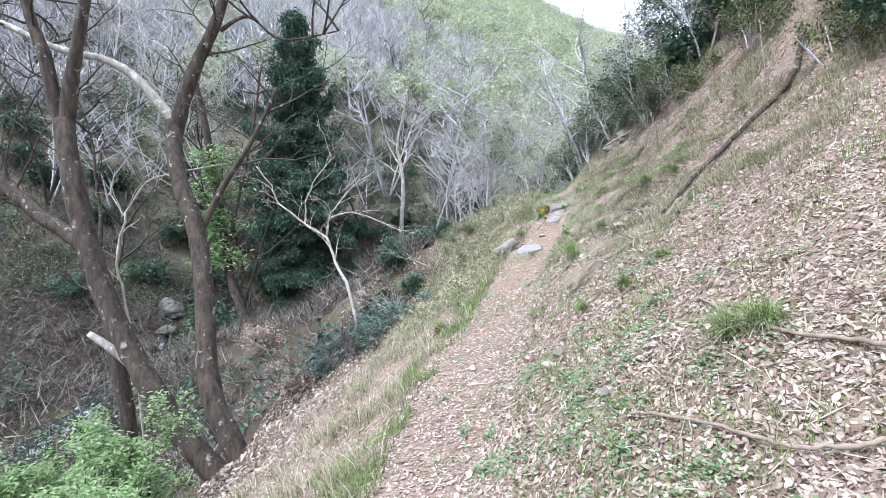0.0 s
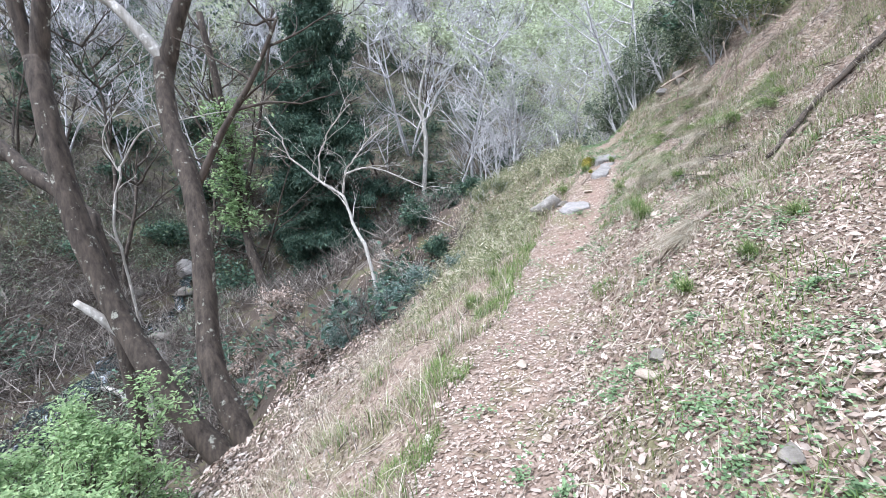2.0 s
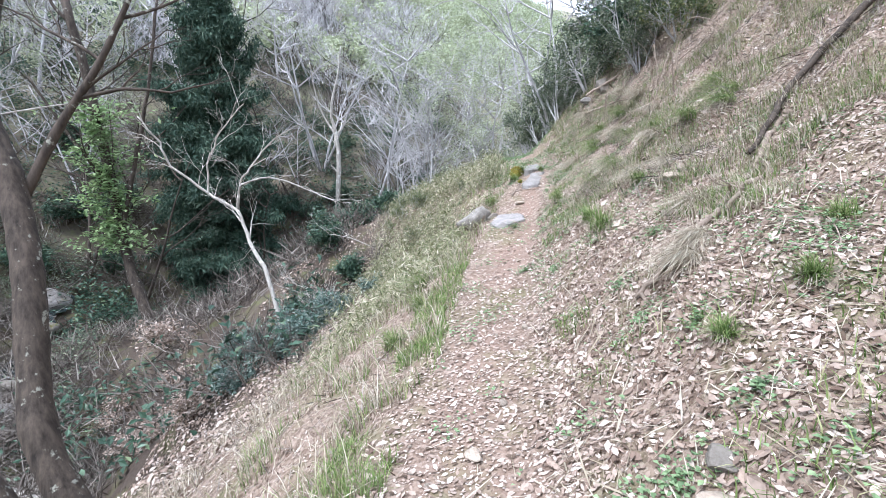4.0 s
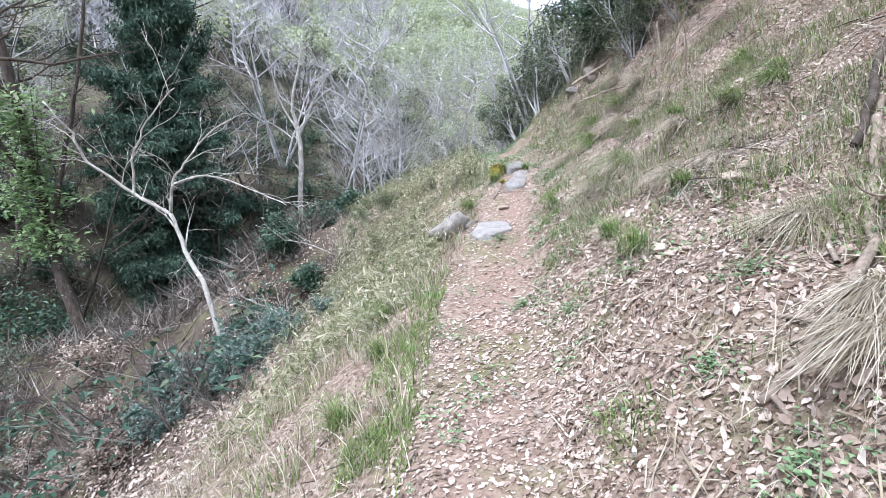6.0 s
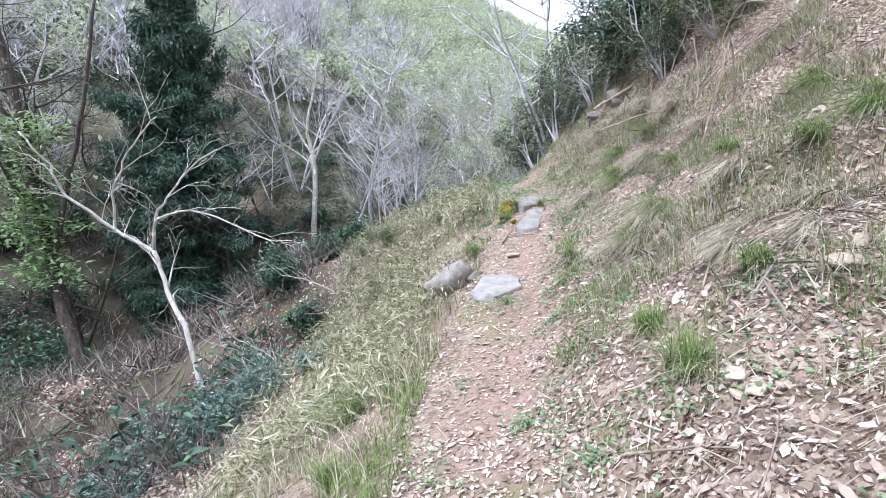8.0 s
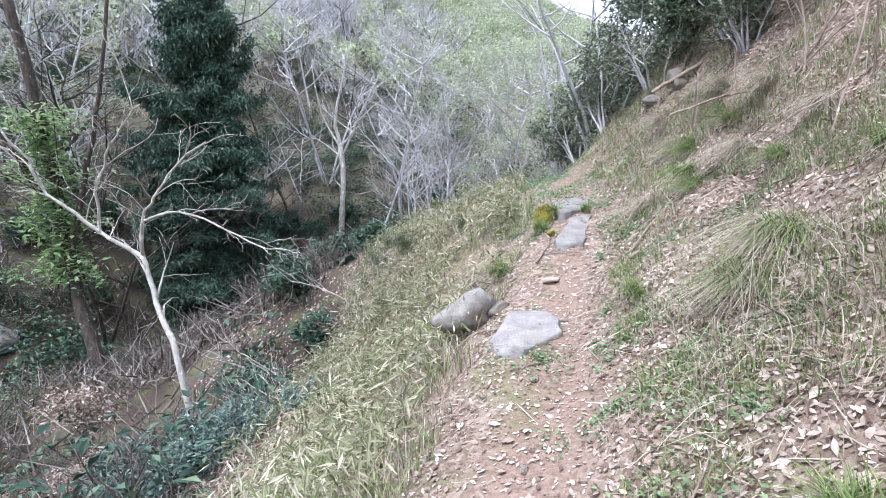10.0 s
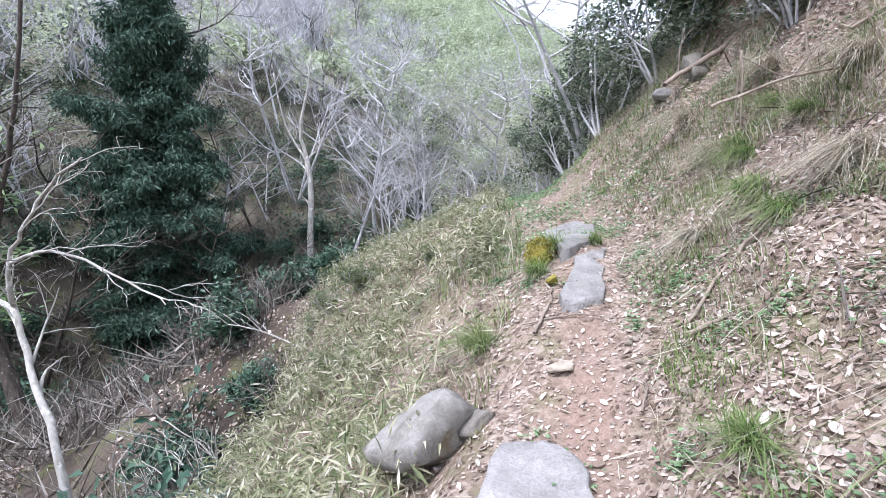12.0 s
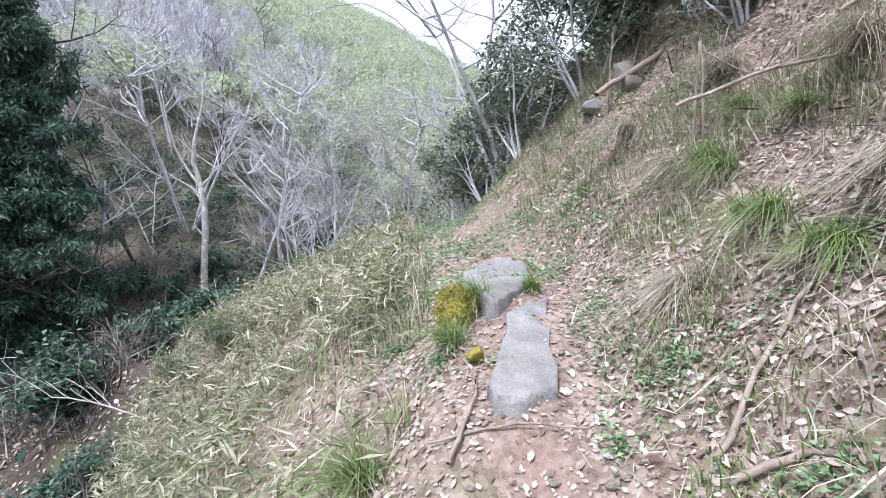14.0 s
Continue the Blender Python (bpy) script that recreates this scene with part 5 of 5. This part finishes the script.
pts = patchy(bank_points(rng, 30000, -4.8, -0.5, 1.5, 21), rng, 0.40, 0.14)
stuff("dry_bank_grass", blades(pts, rng, 0.30, 0.009, 0.9, (-0.25, -0.05, 0)), STRAW, "dry straw-coloured grass on the bank edge", "grass")
pts = patchy(bank_points(rng, 13000, -2.6, -0.45, 2, 20), rng, 0.4, 0.13)
stuff("bank_grass", blades(pts, rng, 0.22, 0.008, 0.8, (-0.2, 0, 0)), GREEN_BLADE, "yellowish-green grass among the straw", "grass")
pts = patchy(bank_points(rng, 12000, -0.95, -0.42, 2.8, 10), rng, 0.45, 0.10)
stuff("verge_grass", blades(pts, rng, 0.12, 0.006, 1.1), GREEN_BLADE, "fresh green grass strip along the trail edge", "grass")
pts = patchy(bank_points(rng, 44000, 0.9, 5.5, 5.5, 18), rng, 0.40, 0.04)
stuff("dry_slope_grass", blades(pts, rng, 0.30, 0.007, 0.9, (-0.5, -0.15, -0.25)), STRAW, "dry hanging grass on the steep upper slope", "grass")
pts = np.concatenate([patchy(bank_points(rng, 9000, 0.6, 4.5, 2, 7), rng, 0.40, 0.13), patchy(bank_points(rng, 62000, 0.6, 5.0, 6, 18), rng, 0.40, 0.04)])
stuff("slope_grass", blades(pts, rng, 0.15, 0.008, 0.9, (-0.4, -0.1, -0.15)), GREEN_BLADE, "green grass hanging on the steep slope", "grass")
pts = np.concatenate([patchy(bank_points(rng, 36000, 0.4, 2.8, 1.6, 16), rng, 0.33, 0.14, 0.07), patchy(bank_points(rng, 4000, -0.4, 0.3, 1.6, 12), rng, 0.3, 0.28, 0.04)])
pts[:, 2] += rng.uniform(0.01, 0.06, len(pts))
stuff("herb_patches", leaf_cloud(pts, rng, 0.030, 0.8, 1.3), HERB, "small bright green herbs in patches", "herbs")

rng2 = np.random.RandomState(109)
pts = np.array([2.70, 13.36, 0.61]) + (lambda d: d / np.linalg.norm(d, axis=1)[:, None] * np.array([0.115, 0.145, 0.15]))(rng2.normal(0, 1, (1500, 3)))
fuzz = island_material("moss_fuzz", [(0, (0.16, 0.14, 0.02)), (0.6, (0.32, 0.27, 0.05)), (1, (0.45, 0.40, 0.10))], 0.8, 0.2, 20)
stuff("moss_tufts", leaf_cloud(pts, rng2, 0.035, 0.0, 3.5, 1, 0.012), fuzz, "golden moss shoots on a trail-side stone", "moss")

pts = patchy(bank_points(rng, 16000, -1.2, 2.2, 13.8, 21), rng, 0.5, -0.08)
pts[:, 2] += rng.uniform(0.0, 0.06, len(pts))
stuff("crest_herbs", leaf_cloud(pts, rng, 0.05, 0.7, 1.6), HERB, "low green herbs where the trail crests", "herbs")


def bamboo_grass():
    """Broad narrow leaves of dwarf bamboo on the bank past the stones."""
    rng = np.random.RandomState(103)
    p = np.concatenate([patchy(bank_points(rng, 4200, -4.2, -0.7, 13, 22), rng, 0.6, 0.0), bank_points(rng, 900, -3.0, -0.8, 9.5, 13)])
    stem = np.repeat(p, 9, 0)
    stem = stem + rng.normal(0, 0.10, stem.shape)
    stem[:, 2] += rng.uniform(0.02, 0.30, len(stem))
    return leaf_cloud(stem, rng, 0.14, 0.4, 7.5, 1, 0.0, 0.2)


SASA = island_material("bamboo_grass_leaf", [(0, (0.11, 0.13, 0.06)), (0.4, (0.22, 0.24, 0.12)), (0.7, (0.38, 0.36, 0.23)), (1, (0.62, 0.58, 0.45))], 0.6, 0.25, 6)
stuff("bamboo_grass", bamboo_grass(), SASA, "yellowing dwarf bamboo thicket on the bank", "bamboo grass")


def herb_patch(x, y, radius, seed, leaf=0.026):
    rng = np.random.RandomState(seed)
    n = int(900 * radius)
    a, r = rng.uniform(0, 6.28, n), radius * np.abs(rng.normal(0, 0.55, n))
    px, py = x + r * np.cos(a), y + r * np.sin(a)
    p = np.stack([px - x, py - y, terrain(px, py) + rng.uniform(0.0, 0.06, n) - ground_at(x, y)], 1)
    e = holder("herb_clump", (x, y, ground_at(x, y)), "low patch of fresh green herbs among dead leaves", "herbs", "herb clumps")
    child("foliage", make_mesh("foliage", *leaf_cloud(p, rng, leaf, 0.8, 1.2), HERB, False), e)


for i, (x, y, r) in enumerate(((1.45, 5.69, 0.26), (1.52, 5.29, 0.18), (1.07, 3.79, 0.26), (1.01, 4.57, 0.18), (1.39, 4.68, 0.14), (1.0, 3.3, 0.2), (0.85, 2.97, 0.22), (1.61, 2.87, 0.2), (0.82, 4.39, 0.14), (1.89, 4.34, 0.26), (2.56, 10.89, 0.14), (3.15, 11.47, 0.2), (3.24, 11.25, 0.26), (3.27, 12.18, 0.2), (2.56, 7.97, 0.26), (1.61, 7.74, 0.2),
                                (1.94, 10.49, 0.14), (0.35, 3.3, 0.1), (0.42, 3.75, 0.09), (2.25, 5.3, 0.25), (2.0, 6.6, 0.2), (1.6, 6.3, 0.14), (2.4, 9.0, 0.25), (2.1, 9.6, 0.2), (2.75, 12.7, 0.12), (2.7, 13.35, 0.18), (2.9, 9.4, 0.2), (3.6, 10.9, 0.25), (1.5, 8.4, 0.14), (3.5, 13.1, 0.2), (3.9, 11.9, 0.22), (2.5, 13.0, 0.22), (2.35, 13.5, 0.3), (2.2, 14.2, 0.35), (1.7, 14.6, 0.35), (2.6, 14.3, 0.25), (2.95, 12.05, 0.1), (0.22, 4.0, 0.08), (1.05, 2.6, 0.22), (1.3, 2.2, 0.18), (0.7, 2.5, 0.14), (1.2, 3.0, 0.2))):
    herb_patch(x, y, r, 400 + i)


# ---- sedge tufts ----
def tuft(x, y, size, label, seed, hang=0.0, mat=GREEN_BLADE, n=260):
    rng = np.random.RandomState(seed)
    a, r = rng.uniform(0, 6.28, n), rng.uniform(0, 0.13, n) * size / 0.35
    p = np.stack([r * np.cos(a), r * np.sin(a), np.zeros(n)], 1)
    v, f = blades(p, rng, size * 1.1, 0.007, 1.2, (-hang, -hang * 0.35, -hang * 0.5), 4)
    e = holder("sedge_tuft", (x, y, ground_at(x, y) - 0.01), label, "grass tuft", "sedge tufts")
    child("foliage", make_mesh("foliage", v, f, mat, False), e)
    v, f = blades(p[: n // 3] * 1.2, rng, size * 0.8, 0.007, 1.3, (-hang - 0.1, -hang * 0.35, -hang * 0.6 - 0.2), 4)
    child("dead_skirt", make_mesh("dead_skirt", v, f, STRAW, False), e, "withered straw-coloured outer blades")


for i, (x, y, s, h) in enumerate(((2.12, 7.8, 0.30, 0.2), (0.42, 9.6, 0.34, 0.2), (2.9, 9.8, 0.40, 0.5), (3.3, 10.0, 0.46, 0.8), (2.7, 10.7, 0.25, 0.3), (4.0, 12.4, 0.42, 0.9), (2.04, 12.6, 0.36, 0.4), (1.87, 3.05, 0.30, 0.3), (1.95, 2.85, 0.26, 0.3), (0.45, 10.6, 0.30, 0.2), (0.0, 7.86, 0.26, 0.1), (2.6, 8.0, 0.2, 0.3), (4.5, 13.3, 0.32, 0.7), (4.9, 10.2, 0.34, 0.7),
                                  (4.4, 9.15, 0.40, 0.8), (2.2, 8.3, 0.22, 0.3), (2.85, 13.4, 0.28, 0.3), (4.77, 9.95, 0.34, 0.9), (4.04, 8.78, 0.36, 0.9), (4.4, 13.08, 0.34, 0.9), (3.82, 11.94, 0.3, 0.8), (2.6, 13.1, 0.22, 0.3), (3.3, 13.55, 0.16, 0.1), (4.7, 12.8, 0.3, 0.7), (5.1, 13.6, 0.34, 0.8), (3.9, 10.0, 0.3, 0.6), (0.3, 8.7, 0.22, 0.1), (2.5, 5.5, 0.2, 0.3), (1.5, 5.05, 0.14, 0.2), (1.92, 5.05, 0.16, 0.2), (3.6, 8.8, 0.3, 0.6), (4.1, 11.2, 0.3, 0.7), (1.35, 12.2, 0.26, 0.4))):
    tuft(x, y, s, "drooping green sedge tuft on the steep slope" if h > 0.45 else "green sedge tuft beside the trail", 200 + i, h)
for i, (x, y, s) in enumerate(((3.35, 10.15, 0.46), (1.80, 5.82, 0.22), (1.95, 5.95, 0.20), (2.45, 6.75, 0.26), (3.4, 9.2, 0.28), (4.3, 12.0, 0.4), (5.0, 12.7, 0.45), (3.0, 8.6, 0.24), (4.6, 11.4, 0.3), (5.3, 14.0, 0.4), (2.71, 8.37, 0.2), (2.9, 8.0, 0.18), (3.38, 8.4, 0.2), (2.96, 9.84, 0.3), (4.5, 13.6, 0.4), (4.8, 14.6, 0.42), (4.3, 11.9, 0.36), (3.7, 12.6, 0.3))):
    tuft(x, y, s, "withered straw-coloured grass tussock on the slope", 260 + i, 0.9, STRAW, 320)


# ---- larger dead leaves, one by one, on the ground ----
def leaf_mesh(seed):
    rnd = random.Random(seed)
    c = rnd.uniform(0.1, 0.35)
    v = [(-0.5, 0, 0), (-0.2, 0.24, c * 0.5), (0.15, 0.22, c * 0.6), (0.5, 0.02, c * 0.8), (0.15, -0.22, c * 0.6), (-0.2, -0.24, c * 0.5), (-0.15, 0, 0.02), (0.18, 0, 0.06)]
    f = [(0, 6, 1), (1, 6, 7, 2), (2, 7, 3), (3, 7, 4), (4, 7, 6, 5), (5, 6, 0)]
    return make_mesh("dead_leaf", v, f, BIG_LEAF, False)


def leaf_shades():
    m, nt, bsdf, co = start_material("large_dead_leaf", 0.7)
    r = ramp_node(nt, [(0, (0.17, 0.12, 0.09)), (0.5, (0.34, 0.265, 0.21)), (1, (0.54, 0.46, 0.39))])
    nt.links.new(nt.nodes.new("ShaderNodeObjectInfo").outputs["Random"], r.inputs[0])
    n = noise_node(nt, 5.0, 4, 0.6, co)
    v = ramp_node(nt, [(0.3, (0.75, 0.75, 0.75)), (0.7, (1.1, 1.1, 1.1))])
    nt.links.new(n.outputs[0], v.inputs[0])
    nt.links.new(mix_node(nt, 1.0, r.outputs[0], v.outputs[0], "MULTIPLY"), bsdf.inputs["Base Color"])
    return m


BIG_LEAF = leaf_shades()
LEAVES = [leaf_mesh(500 + i) for i in range(5)]
rng = np.random.RandomState(501)
pts = bank_points(rng, 290, -0.7, 2.6, 1.8, 14)
for i, (p, n) in enumerate(zip(pts, slope_normals(pts))):
    s = 0.035 + 0.045 * rng.rand()
    ob = child("dead_leaf", LEAVES[i % 5], GROUND)
    ob.rotation_mode = "QUATERNION"
    ob.rotation_quaternion = Vector(n + rng.normal(0, 0.2, 3)).to_track_quat("Z", "Y") @ Euler((0, 0, 6.28 * rng.rand())).to_quaternion()
    ob.location, ob.scale = (p[0], p[1], p[2] + 0.012), (s, s, s)
